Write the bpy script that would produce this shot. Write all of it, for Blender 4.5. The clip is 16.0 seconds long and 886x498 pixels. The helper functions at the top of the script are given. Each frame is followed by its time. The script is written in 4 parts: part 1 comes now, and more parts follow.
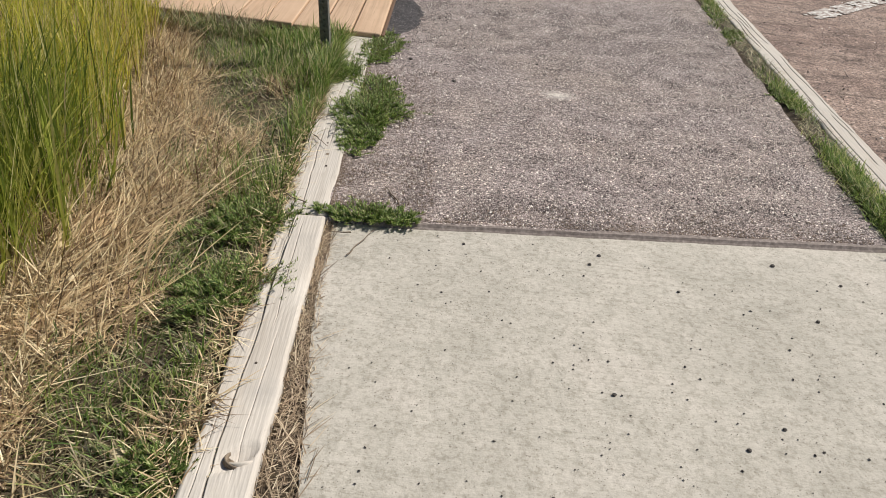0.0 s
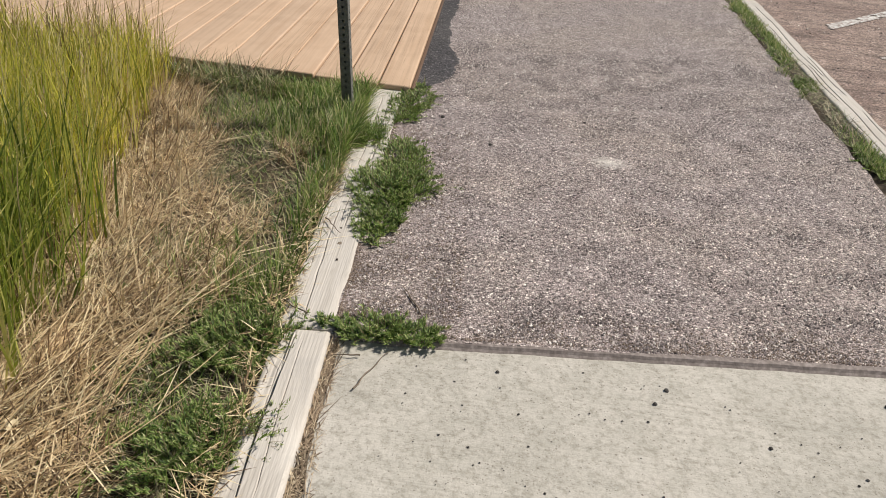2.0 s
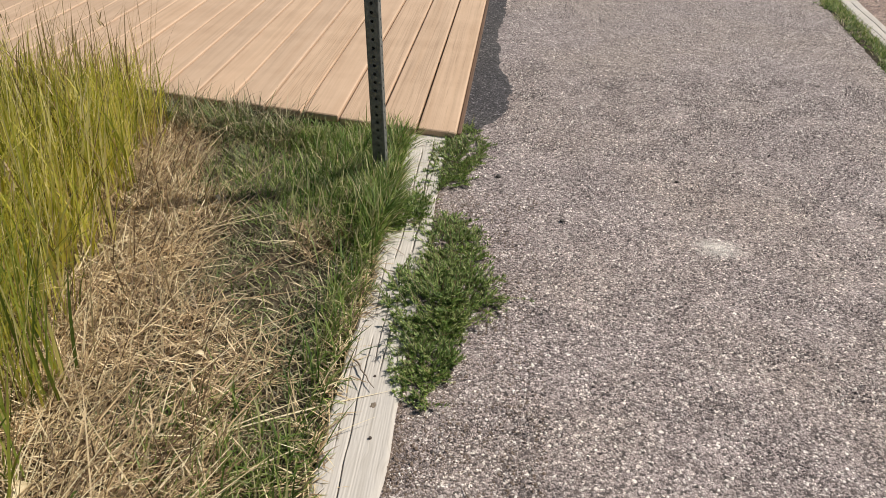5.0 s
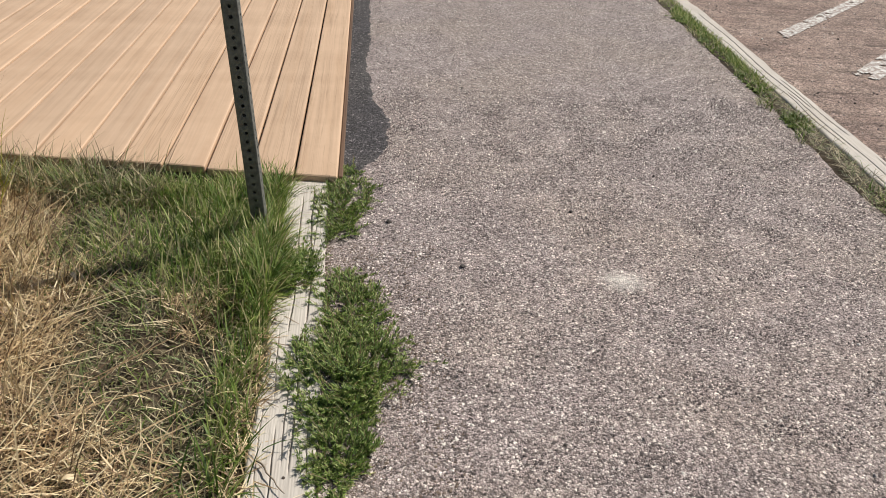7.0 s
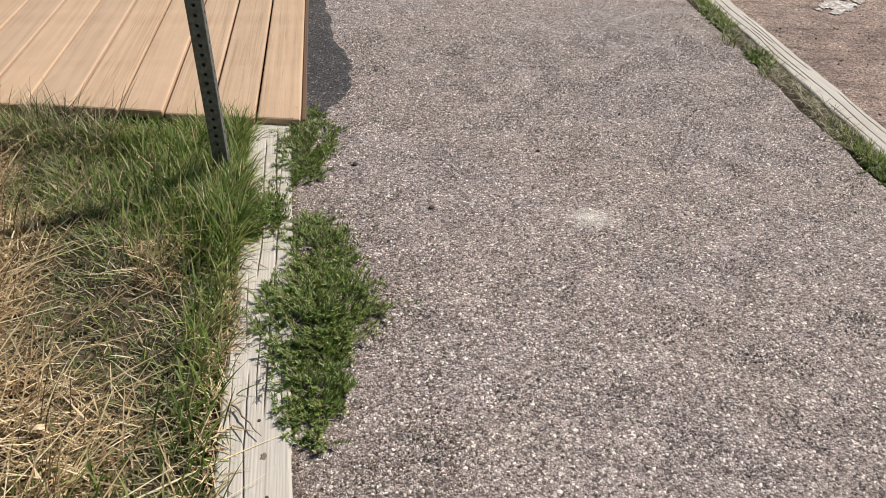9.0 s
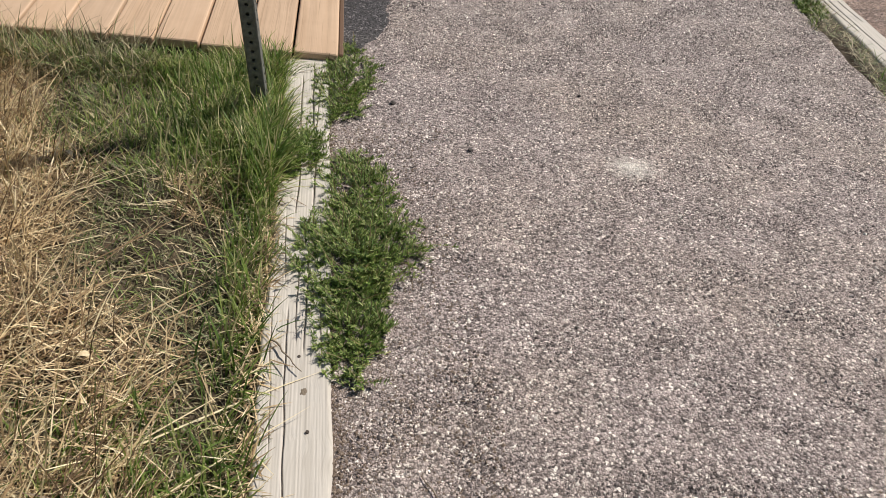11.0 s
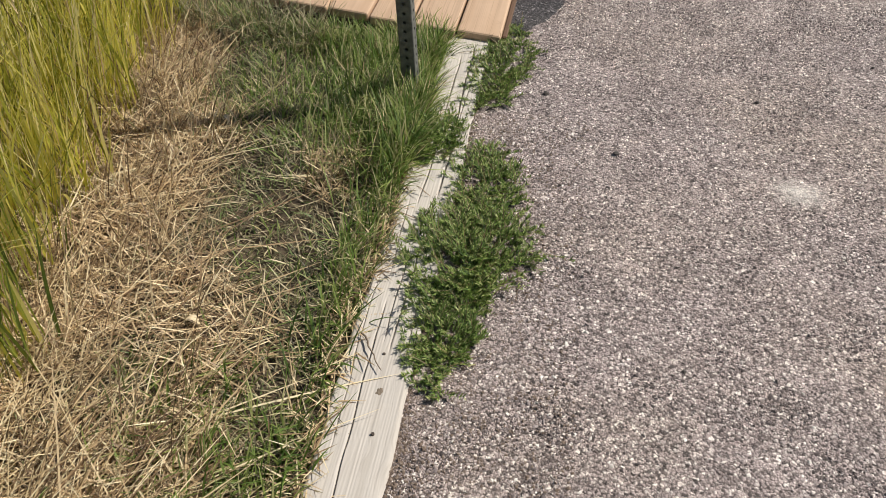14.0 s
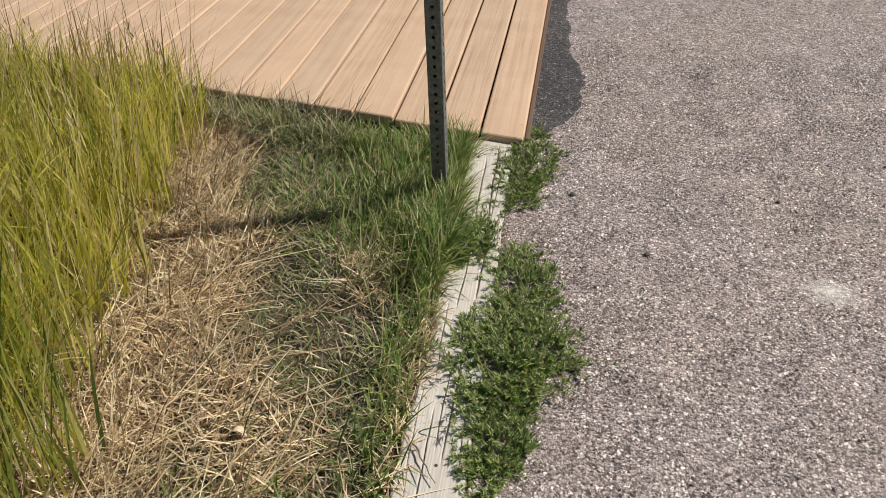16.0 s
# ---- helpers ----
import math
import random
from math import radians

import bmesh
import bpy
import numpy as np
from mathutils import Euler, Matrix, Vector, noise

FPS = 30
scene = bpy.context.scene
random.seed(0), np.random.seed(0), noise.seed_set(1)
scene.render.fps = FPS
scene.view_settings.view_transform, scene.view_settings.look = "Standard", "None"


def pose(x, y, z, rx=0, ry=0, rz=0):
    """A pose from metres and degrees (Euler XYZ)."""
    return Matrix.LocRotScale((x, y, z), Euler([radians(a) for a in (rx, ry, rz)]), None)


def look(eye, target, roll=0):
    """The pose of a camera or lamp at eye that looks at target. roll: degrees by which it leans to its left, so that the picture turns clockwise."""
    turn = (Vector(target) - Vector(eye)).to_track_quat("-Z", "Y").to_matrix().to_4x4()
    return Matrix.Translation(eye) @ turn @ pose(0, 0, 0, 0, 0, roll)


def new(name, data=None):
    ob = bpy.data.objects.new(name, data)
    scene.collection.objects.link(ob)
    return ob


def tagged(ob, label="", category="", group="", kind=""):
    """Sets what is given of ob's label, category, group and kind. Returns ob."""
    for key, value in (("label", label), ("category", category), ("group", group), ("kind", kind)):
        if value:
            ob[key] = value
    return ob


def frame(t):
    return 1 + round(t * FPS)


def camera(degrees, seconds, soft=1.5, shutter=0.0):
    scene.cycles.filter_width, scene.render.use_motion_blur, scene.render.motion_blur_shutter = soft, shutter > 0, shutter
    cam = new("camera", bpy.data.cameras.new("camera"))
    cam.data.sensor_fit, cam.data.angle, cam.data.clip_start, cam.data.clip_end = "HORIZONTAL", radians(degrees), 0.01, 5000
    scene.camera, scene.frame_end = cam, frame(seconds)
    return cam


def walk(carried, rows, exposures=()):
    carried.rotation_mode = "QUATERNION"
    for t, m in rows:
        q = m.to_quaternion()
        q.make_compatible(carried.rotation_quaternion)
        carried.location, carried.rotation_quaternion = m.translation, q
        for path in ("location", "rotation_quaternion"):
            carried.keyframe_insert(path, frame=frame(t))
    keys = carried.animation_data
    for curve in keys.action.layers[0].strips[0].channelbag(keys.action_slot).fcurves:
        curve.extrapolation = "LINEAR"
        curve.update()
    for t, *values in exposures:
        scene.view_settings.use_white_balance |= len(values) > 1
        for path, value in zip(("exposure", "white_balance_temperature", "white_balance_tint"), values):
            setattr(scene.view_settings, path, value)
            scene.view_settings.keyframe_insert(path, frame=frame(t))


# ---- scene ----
cam = camera(60.5, 16.0, soft=0.6)
PATH = [
    (0, (0.127, 0.03, 1.063), (0.057, 1.733, 0.017), 4.6),
    (0.5, (0.064, 0.163, 1.076), (-0.017, 1.874, 0.045), 3.8),
    (1, (0.073, 0.256, 1.068), (-0.025, 1.976, 0.052), 3.2),
    (1.5, (0.112, 0.39, 1.078), (-0.018, 2.115, 0.073), 3.2),
    (2, (0.106, 0.479, 1.07), (-0.069, 2.198, 0.064), 3.6),
    (2.5, (0.067, 0.601, 1.068), (-0.152, 2.307, 0.047), 3.9),
    (3, (-0.005, 0.728, 1.085), (-0.261, 2.41, 0.035), 3.7),
    (3.2, (-0.026, 0.762, 1.079), (-0.293, 2.438, 0.021), 3.7),
    (5.3, (-0.099, 1.239, 1.112), (-0.321, 2.909, 0.034), 1.5),
    (5.5, (-0.126, 1.281, 1.111), (-0.31, 2.965, 0.048), 1.4),
    (6, (-0.151, 1.324, 1.124), (-0.226, 3.032, 0.085), 1.5),
    (6.5, (-0.148, 1.345, 1.124), (-0.123, 3.063, 0.099), 2.0),
    (7, (-0.156, 1.351, 1.118), (-0.068, 3.059, 0.081), 2.8),
    (7.5, (-0.157, 1.344, 1.106), (-0.047, 3.036, 0.046), 3.2),
    (8, (-0.161, 1.349, 1.096), (-0.041, 3.019, 0.003), 3.2),
    (8.5, (-0.161, 1.339, 1.104), (-0.018, 2.989, -0.017), 3.1),
    (9, (-0.169, 1.353, 1.098), (0.015, 2.98, -0.052), 3.4),
    (9.2, (-0.165, 1.358, 1.089), (0.036, 2.978, -0.067), 3.6),
    (11.3, (-0.221, 1.373, 1.084), (-0.105, 2.909, -0.192), 5.1),
    (11.5, (-0.217, 1.385, 1.082), (-0.127, 2.924, -0.192), 4.9),
    (12, (-0.2, 1.391, 1.093), (-0.172, 2.933, -0.18), 4.6),
    (12.5, (-0.168, 1.421, 1.102), (-0.228, 2.956, -0.179), 4.3),
    (13, (-0.122, 1.453, 1.107), (-0.338, 2.947, -0.206), 3.1),
    (13.5, (-0.07, 1.476, 1.118), (-0.375, 2.911, -0.241), 1.3),
    (14, (-0.057, 1.491, 1.12), (-0.408, 2.912, -0.242), 0.0),
    (14.5, (-0.062, 1.515, 1.124), (-0.437, 2.956, -0.212), -0.2),
    (15, (-0.081, 1.502, 1.139), (-0.458, 2.977, -0.158), -0.3),
    (15.5, (-0.131, 1.484, 1.156), (-0.5, 3.002, -0.093), -0.1),
    (16, (-0.175, 1.486, 1.17), (-0.529, 3.047, -0.03), 0.2),
]
walk(cam, [(t, look(eye, target, roll)) for t, eye, target, roll in PATH])

# ---- light ----
SUN_AZ, SUN_EL = math.atan2(0.88, 0.44), radians(50)      # azimuth from +y towards +x
world = bpy.data.worlds.new("sky")
scene.world = world
world.use_nodes = True
wn = world.node_tree.nodes
sky = wn.new("ShaderNodeTexSky")
sky.sky_type, sky.sun_disc = "NISHITA", False
sky.sun_elevation, sky.sun_rotation = SUN_EL, SUN_AZ
wn["Background"].inputs["Strength"].default_value = 0.056
world.node_tree.links.new(sky.outputs[0], wn["Background"].inputs["Color"])
sun = new("sun", bpy.data.lights.new("sun", "SUN"))
sun.data.energy, sun.data.angle, sun.data.color = 4.85, radians(0.53), (1.0, 0.955, 0.87)
sun.matrix_world = look((10 * math.sin(SUN_AZ) * math.cos(SUN_EL), 10 * math.cos(SUN_AZ) * math.cos(SUN_EL), 10 * math.sin(SUN_EL)), (0, 0, 0))
scene.view_settings.exposure = 0.0

# ---- helpers for things ----
rng = np.random.default_rng(7)


def thing(name, label, category, at=(0, 0, 0), group="", kind=""):
    ob = new(name)
    ob.location = at
    ob.empty_display_size = 0.05
    return tagged(ob, label, category, group, kind)


def mesh_from(bm, name):
    me = bpy.data.meshes.new(name)
    bm.normal_update()
    bm.to_mesh(me)
    bm.free()
    return me


def part(name, bm, material, parent=None, label=""):
    ob = new(name, bm if isinstance(bm, bpy.types.Mesh) else mesh_from(bm, name))
    if material and not ob.data.materials:
        ob.data.materials.append(material)
    if parent:
        ob.parent = parent
    return tagged(ob, label)


def quick_mesh(name, verts, quads, material, smooth=True):
    """A mesh from arrays of corners and of four-cornered faces."""
    me = bpy.data.meshes.new(name)
    n, f = len(verts), len(quads)
    me.vertices.add(n)
    me.vertices.foreach_set("co", np.asarray(verts, np.float32).ravel())
    me.loops.add(f * 4)
    me.loops.foreach_set("vertex_index", np.asarray(quads, np.int32).ravel())
    me.polygons.add(f)
    me.polygons.foreach_set("loop_start", np.arange(0, f * 4, 4, dtype=np.int32))
    me.polygons.foreach_set("loop_total", np.full(f, 4, np.int32))
    me.polygons.foreach_set("use_smooth", np.full(f, smooth, bool))
    me.update(calc_edges=True)
    me.validate()
    me.materials.append(material)
    return me


def box(bm, x0, y0, z0, x1, y1, z1):
    v = [bm.verts.new((x, y, z)) for z in (z0, z1) for y in (y0, y1) for x in (x0, x1)]
    for a in ((0, 2, 3, 1), (4, 5, 7, 6), (0, 1, 5, 4), (1, 3, 7, 5), (3, 2, 6, 7), (2, 0, 4, 6)):
        bm.faces.new([v[i] for i in a])
    return v


def bevel_all(bm, width, segments=1):
    bmesh.ops.bevel(bm, geom=bm.edges[:], offset=width, segments=segments, affect="EDGES", profile=0.6)


def waves(x, y, seed, size):
    """Soft noise between about -1 and 1 for arrays of places."""
    r = np.random.default_rng(seed)
    out = np.zeros_like(x, dtype=float)
    for k in range(7):
        a, ph, s = r.uniform(0, 6.28), r.uniform(0, 6.28), r.uniform(0.6, 2.2)
        out += np.sin((x * math.cos(a) + y * math.sin(a)) * 6.28 * s / size + ph)
    return out / 3.0


def blades(base, length, width, azimuth, tilt, bend, segs=4, twist=0.6):
    """Curved, tapering grass blades: tilt is the angle from upright at the foot, bend what it gains to the tip."""
    n = len(base)
    pos = np.array(base, float)
    rows = []
    flat = azimuth + 1.57 + rng.uniform(-twist, twist, n)
    side = np.stack([np.cos(flat), np.sin(flat), np.zeros(n)], 1)
    for k in range(segs + 1):
        f = k / segs
        w = width * (0.75 + 0.5 * f) * (1 - f ** 2.2) * 0.5 + 0.0002
        rows.append(pos - side * w[:, None])
        rows.append(pos + side * w[:, None])
        a = tilt + bend * (f + 0.5 / segs)
        step = np.stack([np.cos(azimuth) * np.sin(a), np.sin(azimuth) * np.sin(a), np.cos(a)], 1)
        pos = pos + step * (length / segs)[:, None]
    v = np.stack(rows, 1)
    per = 2 * (segs + 1)
    q = np.array([[2 * k, 2 * k + 1, 2 * k + 3, 2 * k + 2] for k in range(segs)])
    quads = (np.arange(n)[:, None, None] * per + q[None]).reshape(-1, 4)
    return v.reshape(-1, 3), quads


def merged(pieces):
    vs, qs, off = [], [], 0
    for v, q in pieces:
        vs.append(v)
        qs.append(q + off)
        off += len(v)
    return np.concatenate(vs), np.concatenate(qs)


# ---- materials ----
def material(name, rough=0.85):
    m = bpy.data.materials.new(name)
    m.use_nodes = True
    t = m.node_tree
    b = t.nodes["Principled BSDF"]
    b.inputs["Roughness"].default_value = rough
    return m, t, b


def node(t, kind, **values):
    n = t.nodes.new(kind)
    for k, v in values.items():
        n.inputs[k.replace("_", " ")].default_value = v
    return n


def ramp(t, source, stops, constant=False):
    r = t.nodes.new("ShaderNodeValToRGB")
    e = r.color_ramp.elements
    while len(e) < len(stops):
        e.new(0.5)
    for el, (p, c) in zip(e, stops):
        el.position, el.color = p, (*c, 1) if len(c) == 3 else c
    if constant:
        r.color_ramp.interpolation = "CONSTANT"
    t.links.new(source, r.inputs[0])
    return r.outputs[0]


def mix(t, fac, a, b, mode="MIX"):
    m = t.nodes.new("ShaderNodeMix")
    m.data_type, m.blend_type = "RGBA", mode
    for sock, val in ((m.inputs[0], fac), (m.inputs[6], a), (m.inputs[7], b)):
        if isinstance(val, (int, float)):
            sock.default_value = val
        elif isinstance(val, tuple):
            sock.default_value = (*val, 1)
        else:
            t.links.new(val, sock)
    return m.outputs[2]


def coords(t, scale=(1, 1, 1), turn=0.0):
    c = t.nodes.new("ShaderNodeTexCoord")
    m = t.nodes.new("ShaderNodeMapping")
    m.inputs["Scale"].default_value = scale
    m.inputs["Rotation"].default_value = (0, 0, turn)
    t.links.new(c.outputs["Object"], m.inputs[0])
    return m.outputs[0]


def noise_tex(t, vec, scale, detail=4.0, rough=0.6):
    n = node(t, "ShaderNodeTexNoise", Scale=scale, Detail=detail, Roughness=rough)
    t.links.new(vec, n.inputs["Vector"])
    return n.outputs["Fac"]


def bump(t, b, height, strength, distance):
    n = node(t, "ShaderNodeBump", Strength=strength, Distance=distance)
    t.links.new(height, n.inputs["Height"])
    t.links.new(n.outputs[0], b.inputs["Normal"])


def maths(t, op, a, c):
    n = t.nodes.new("ShaderNodeMath")
    n.operation = op
    for i, val in enumerate((a, c)):
        if isinstance(val, (int, float)):
            n.inputs[i].default_value = val
        else:
            t.links.new(val, n.inputs[i])
    return n.outputs[0]


def asphalt(name, dark, mid, light, tint, stone=215.0, pale=0.2, stain=0.16):
    m, t, b = material(name, 0.9)
    v = coords(t)
    wob = node(t, "ShaderNodeTexNoise", Scale=stone * 0.7, Detail=2.0)
    t.links.new(v, wob.inputs["Vector"])
    wv = t.nodes.new("ShaderNodeVectorMath")
    wv.operation = "MULTIPLY_ADD"
    t.links.new(wob.outputs["Color"], wv.inputs[0])
    wv.inputs[1].default_value = (2.0 / stone, 2.0 / stone, 0)
    t.links.new(v, wv.inputs[2])
    vo = node(t, "ShaderNodeTexVoronoi", Scale=stone)
    t.links.new(wv.outputs[0], vo.inputs["Vector"])
    vb = node(t, "ShaderNodeTexVoronoi", Scale=stone * 0.47)
    t.links.new(wv.outputs[0], vb.inputs["Vector"])
    sepb = t.nodes.new("ShaderNodeSeparateColor")
    t.links.new(vb.outputs["Color"], sepb.inputs[0])
    large = maths(t, "MULTIPLY", maths(t, "GREATER_THAN", sepb.outputs[0], 0.91), maths(t, "LESS_THAN", vb.outputs["Distance"], 0.42))
    sep = t.nodes.new("ShaderNodeSeparateColor")
    t.links.new(vo.outputs["Color"], sep.inputs[0])
    stones = ramp(t, sep.outputs[0], [(0.0, dark), (0.35, mid), (1 - pale, mid), (1.0, light)])
    gap = ramp(t, vo.outputs["Distance"], [(0.32, (1, 1, 1)), (0.80, (0.34, 0.325, 0.32))])
    c = mix(t, 1.0, stones, gap, "MULTIPLY")
    c = mix(t, large, c, mix(t, sepb.outputs[1], mid, light))
    clump = noise_tex(t, v, 34, 4, 0.7)
    c = mix(t, 1.0, c, ramp(t, clump, [(0.33, (0.80, 0.79, 0.79)), (0.62, (1.13, 1.12, 1.10))]), "MULTIPLY")
    big = noise_tex(t, v, 1.7, 5)
    c = mix(t, ramp(t, big, [(0.42, (0, 0, 0)), (0.62, (1, 1, 1))]), c, mix(t, 1.0, c, tint, "MULTIPLY"))
    fine = noise_tex(t, v, 9, 4)
    c = mix(t, 1.0, c, ramp(t, fine, [(0.3, (1 - stain, 1 - stain * 1.05, 1 - stain * 1.1)), (0.7, (1 + stain, 1 + stain * 0.95, 1 + stain * 0.9))]), "MULTIPLY")
    t.links.new(c, b.inputs["Base Color"])
    h = maths(t, "MULTIPLY", maths(t, "SUBTRACT", 1.0, vo.outputs["Distance"]), 1.0)
    h2 = maths(t, "ADD", h, maths(t, "MULTIPLY", sep.outputs[1], 0.8))
    bump(t, b, h2, 0.8, 0.0034)
    return m, t, b, c


M_ASPHALT, ta, ba, ca = asphalt("chip_asphalt", (0.080, 0.067, 0.063), (0.466, 0.388, 0.372), (0.93, 0.86, 0.81), (1.02, 1.01, 0.96))
# pale scuffed spot on the path
va = ta.nodes.new("ShaderNodeTexCoord")
mp = ta.nodes.new("ShaderNodeMapping")
mp.inputs["Location"].default_value = (-0.42 / 0.075, -3.045 / 0.06, 0)
mp.inputs["Scale"].default_value = (1 / 0.075, 1 / 0.06, 0.01)
ta.links.new(va.outputs["Object"], mp.inputs[0])
ln = ta.nodes.new("ShaderNodeVectorMath")
ln.operation = "LENGTH"
ta.links.new(mp.outputs[0], ln.inputs[0])
spot = maths(ta, "ADD", ln.outputs["Value"], maths(ta, "MULTIPLY", noise_tex(ta, coords(ta), 45, 4), 1.6))
ta.links.new(mix(ta, ramp(ta, maths(ta, "MULTIPLY", spot, 0.5), [(0.36, (0.8, 0.8, 0.8)), (0.6, (0.3, 0.3, 0.3)), (0.95, (0, 0, 0))]), ca, (0.88, 0.82, 0.74)), ba.inputs["Base Color"])
M_PARKING, tp, bp, cp = asphalt("worn_parking_asphalt", (0.22, 0.165, 0.138), (0.43, 0.322, 0.272), (0.62, 0.50, 0.43), (0.74, 0.70, 0.70), 140.0, 0.12, 0.26)
streaky = noise_tex(tp, coords(tp, (3.0, 11.0, 1.0), radians(12)), 1.0, 6, 0.7)
cp = mix(tp, 1.0, cp, ramp(tp, streaky, [(0.36, (0.52, 0.50, 0.49)), (0.45, (1, 1, 1)), (0.68, (1.16, 1.15, 1.13))]), "MULTIPLY")
tp.links.new(cp, bp.inputs["Base Color"])
M_DARK_STRIP = asphalt("dark_strip_asphalt", (0.022, 0.021, 0.022), (0.098, 0.090, 0.090), (0.34, 0.31, 0.30), (0.8, 0.8, 0.85), 200.0, 0.16)[0]


def concrete_material():
    m, t, b = material("broomed_concrete", 0.9)
    v = coords(t, turn=radians(-5.7))
    streak = noise_tex(t, coords(t, (1.6, 95, 1), radians(-5.7)), 1.0, 5, 0.7)
    c = ramp(t, noise_tex(t, v, 2.4, 6), [(0.3, (0.425, 0.395, 0.345)), (0.55, (0.49, 0.455, 0.402)), (0.75, (0.545, 0.497, 0.445))])
    faint = ramp(t, noise_tex(t, v, 1.9, 2), [(0.45, (0, 0, 0)), (0.62, (1, 1, 1))])
    c = mix(t, faint, c, mix(t, 1.0, c, ramp(t, streak, [(0.34, (0.86, 0.855, 0.84)), (0.5, (1.02, 1.02, 1.02))]), "MULTIPLY"))
    c = mix(t, 1.0, c, ramp(t, noise_tex(t, v, 14, 5, 0.7), [(0.36, (0.90, 0.895, 0.875)), (0.6, (1.05, 1.04, 1.03))]), "MULTIPLY")
    c = mix(t, 1.0, c, ramp(t, noise_tex(t, v, 70, 5, 0.75), [(0.35, (0.74, 0.73, 0.70)), (0.54, (1.05, 1.05, 1.05))]), "MULTIPLY")
    for size, share, wide in ((60.0, 0.86, 0.15), (95.0, 0.78, 0.20), (170.0, 0.76, 0.26)):
        pit = node(t, "ShaderNodeTexVoronoi", Scale=size)
        t.links.new(v, pit.inputs["Vector"])
        sep = t.nodes.new("ShaderNodeSeparateColor")
        t.links.new(pit.outputs["Color"], sep.inputs[0])
        few = maths(t, "MULTIPLY", maths(t, "GREATER_THAN", sep.outputs[0], share), maths(t, "LESS_THAN", pit.outputs["Distance"], wide))
        c = mix(t, maths(t, "MULTIPLY", few, maths(t, "MULTIPLY", sep.outputs[1], 0.75)), c, (0.17, 0.14, 0.11))
    t.links.new(c, b.inputs["Base Color"])
    bump(t, b, maths(t, "ADD", maths(t, "MULTIPLY", streak, 0.5), noise_tex(t, v, 60, 5, 0.7)), 0.6, 0.005)
    return m


M_CONCRETE = concrete_material()


def wood(name, light, dark, grain, fine, rough=0.8, weather=None, turn=0.0, relief=0.2, wander=0.01, lines=0.0):
    """Wood with its grain along y."""
    m, t, b = material(name, rough)
    info = t.nodes.new("ShaderNodeObjectInfo")
    tc = t.nodes.new("ShaderNodeTexCoord")
    mpg = t.nodes.new("ShaderNodeMapping")
    mpg.inputs["Scale"].default_value = (grain, 0.9, grain)
    mpg.inputs["Rotation"].default_value = (0, 0, turn)
    t.links.new(tc.outputs["Object"], mpg.inputs[0])
    off = t.nodes.new("ShaderNodeVectorMath")
    off.operation = "ADD"
    cmb = t.nodes.new("ShaderNodeCombineXYZ")
    for i in (0, 1, 2):
        shift = maths(t, "MULTIPLY", info.outputs["Random"], 37.0 + 11 * i)
        if i == 0:
            shift = maths(t, "ADD", shift, maths(t, "MULTIPLY", noise_tex(t, tc.outputs["Object"], 4.0, 3), grain * wander))
        t.links.new(shift, cmb.inputs[i])
    t.links.new(mpg.outputs[0], off.inputs[0])
    t.links.new(cmb.outputs[0], off.inputs[1])
    g = noise_tex(t, off.outputs[0], 1.0, 6, 0.65)
    c = ramp(t, g, [(0.30, dark), (0.52, light), (0.8, light)])
    mpf = t.nodes.new("ShaderNodeMapping")
    mpf.inputs["Scale"].default_value = (fine, 1.4, fine)
    t.links.new(off.outputs[0], mpf.inputs[0])
    g2 = noise_tex(t, mpf.outputs[0], 1.0, 3, 0.6)
    c = mix(t, 1.0, c, ramp(t, g2, [(0.30, (1 - relief, 1 - relief * 1.05, 1 - relief * 1.1)), (0.55, (1.03, 1.03, 1.03))]), "MULTIPLY")
    if lines:
        mpl = t.nodes.new("ShaderNodeMapping")
        mpl.inputs["Scale"].default_value = (2.6, 0.35, 2.6)
        t.links.new(off.outputs[0], mpl.inputs[0])
        c = mix(t, 1.0, c, ramp(t, noise_tex(t, mpl.outputs[0], 1.0, 2, 0.5), [(0.455, (1, 1, 1)), (0.475, (1 - lines, 1 - lines * 1.1, 1 - lines * 1.2)), (0.495, (1, 1, 1)), (0.56, (1, 1, 1)), (0.575, (1 - lines, 1 - lines * 1.1, 1 - lines * 1.2)), (0.59, (1, 1, 1))]), "MULTIPLY")
    blot = noise_tex(t, tc.outputs["Object"], 4.5, 4)
    c = mix(t, 1.0, c, ramp(t, blot, [(0.3, (0.9, 0.88, 0.86)), (0.7, (1.05, 1.05, 1.05))]), "MULTIPLY")
    if weather:
        c = mix(t, ramp(t, noise_tex(t, tc.outputs["Object"], 9.0, 5), [(0.5, (0, 0, 0)), (0.72, (0.6, 0.6, 0.6))]), c, weather)
    tone = ramp(t, info.outputs["Random"], [(0.0, (0.94, 0.94, 0.95)), (1.0, (1.05, 1.03, 1.01))])
    c = mix(t, 1.0, c, tone, "MULTIPLY")
    t.links.new(c, b.inputs["Base Color"])
    bump(t, b, g2, 0.35, 0.0012)
    return m


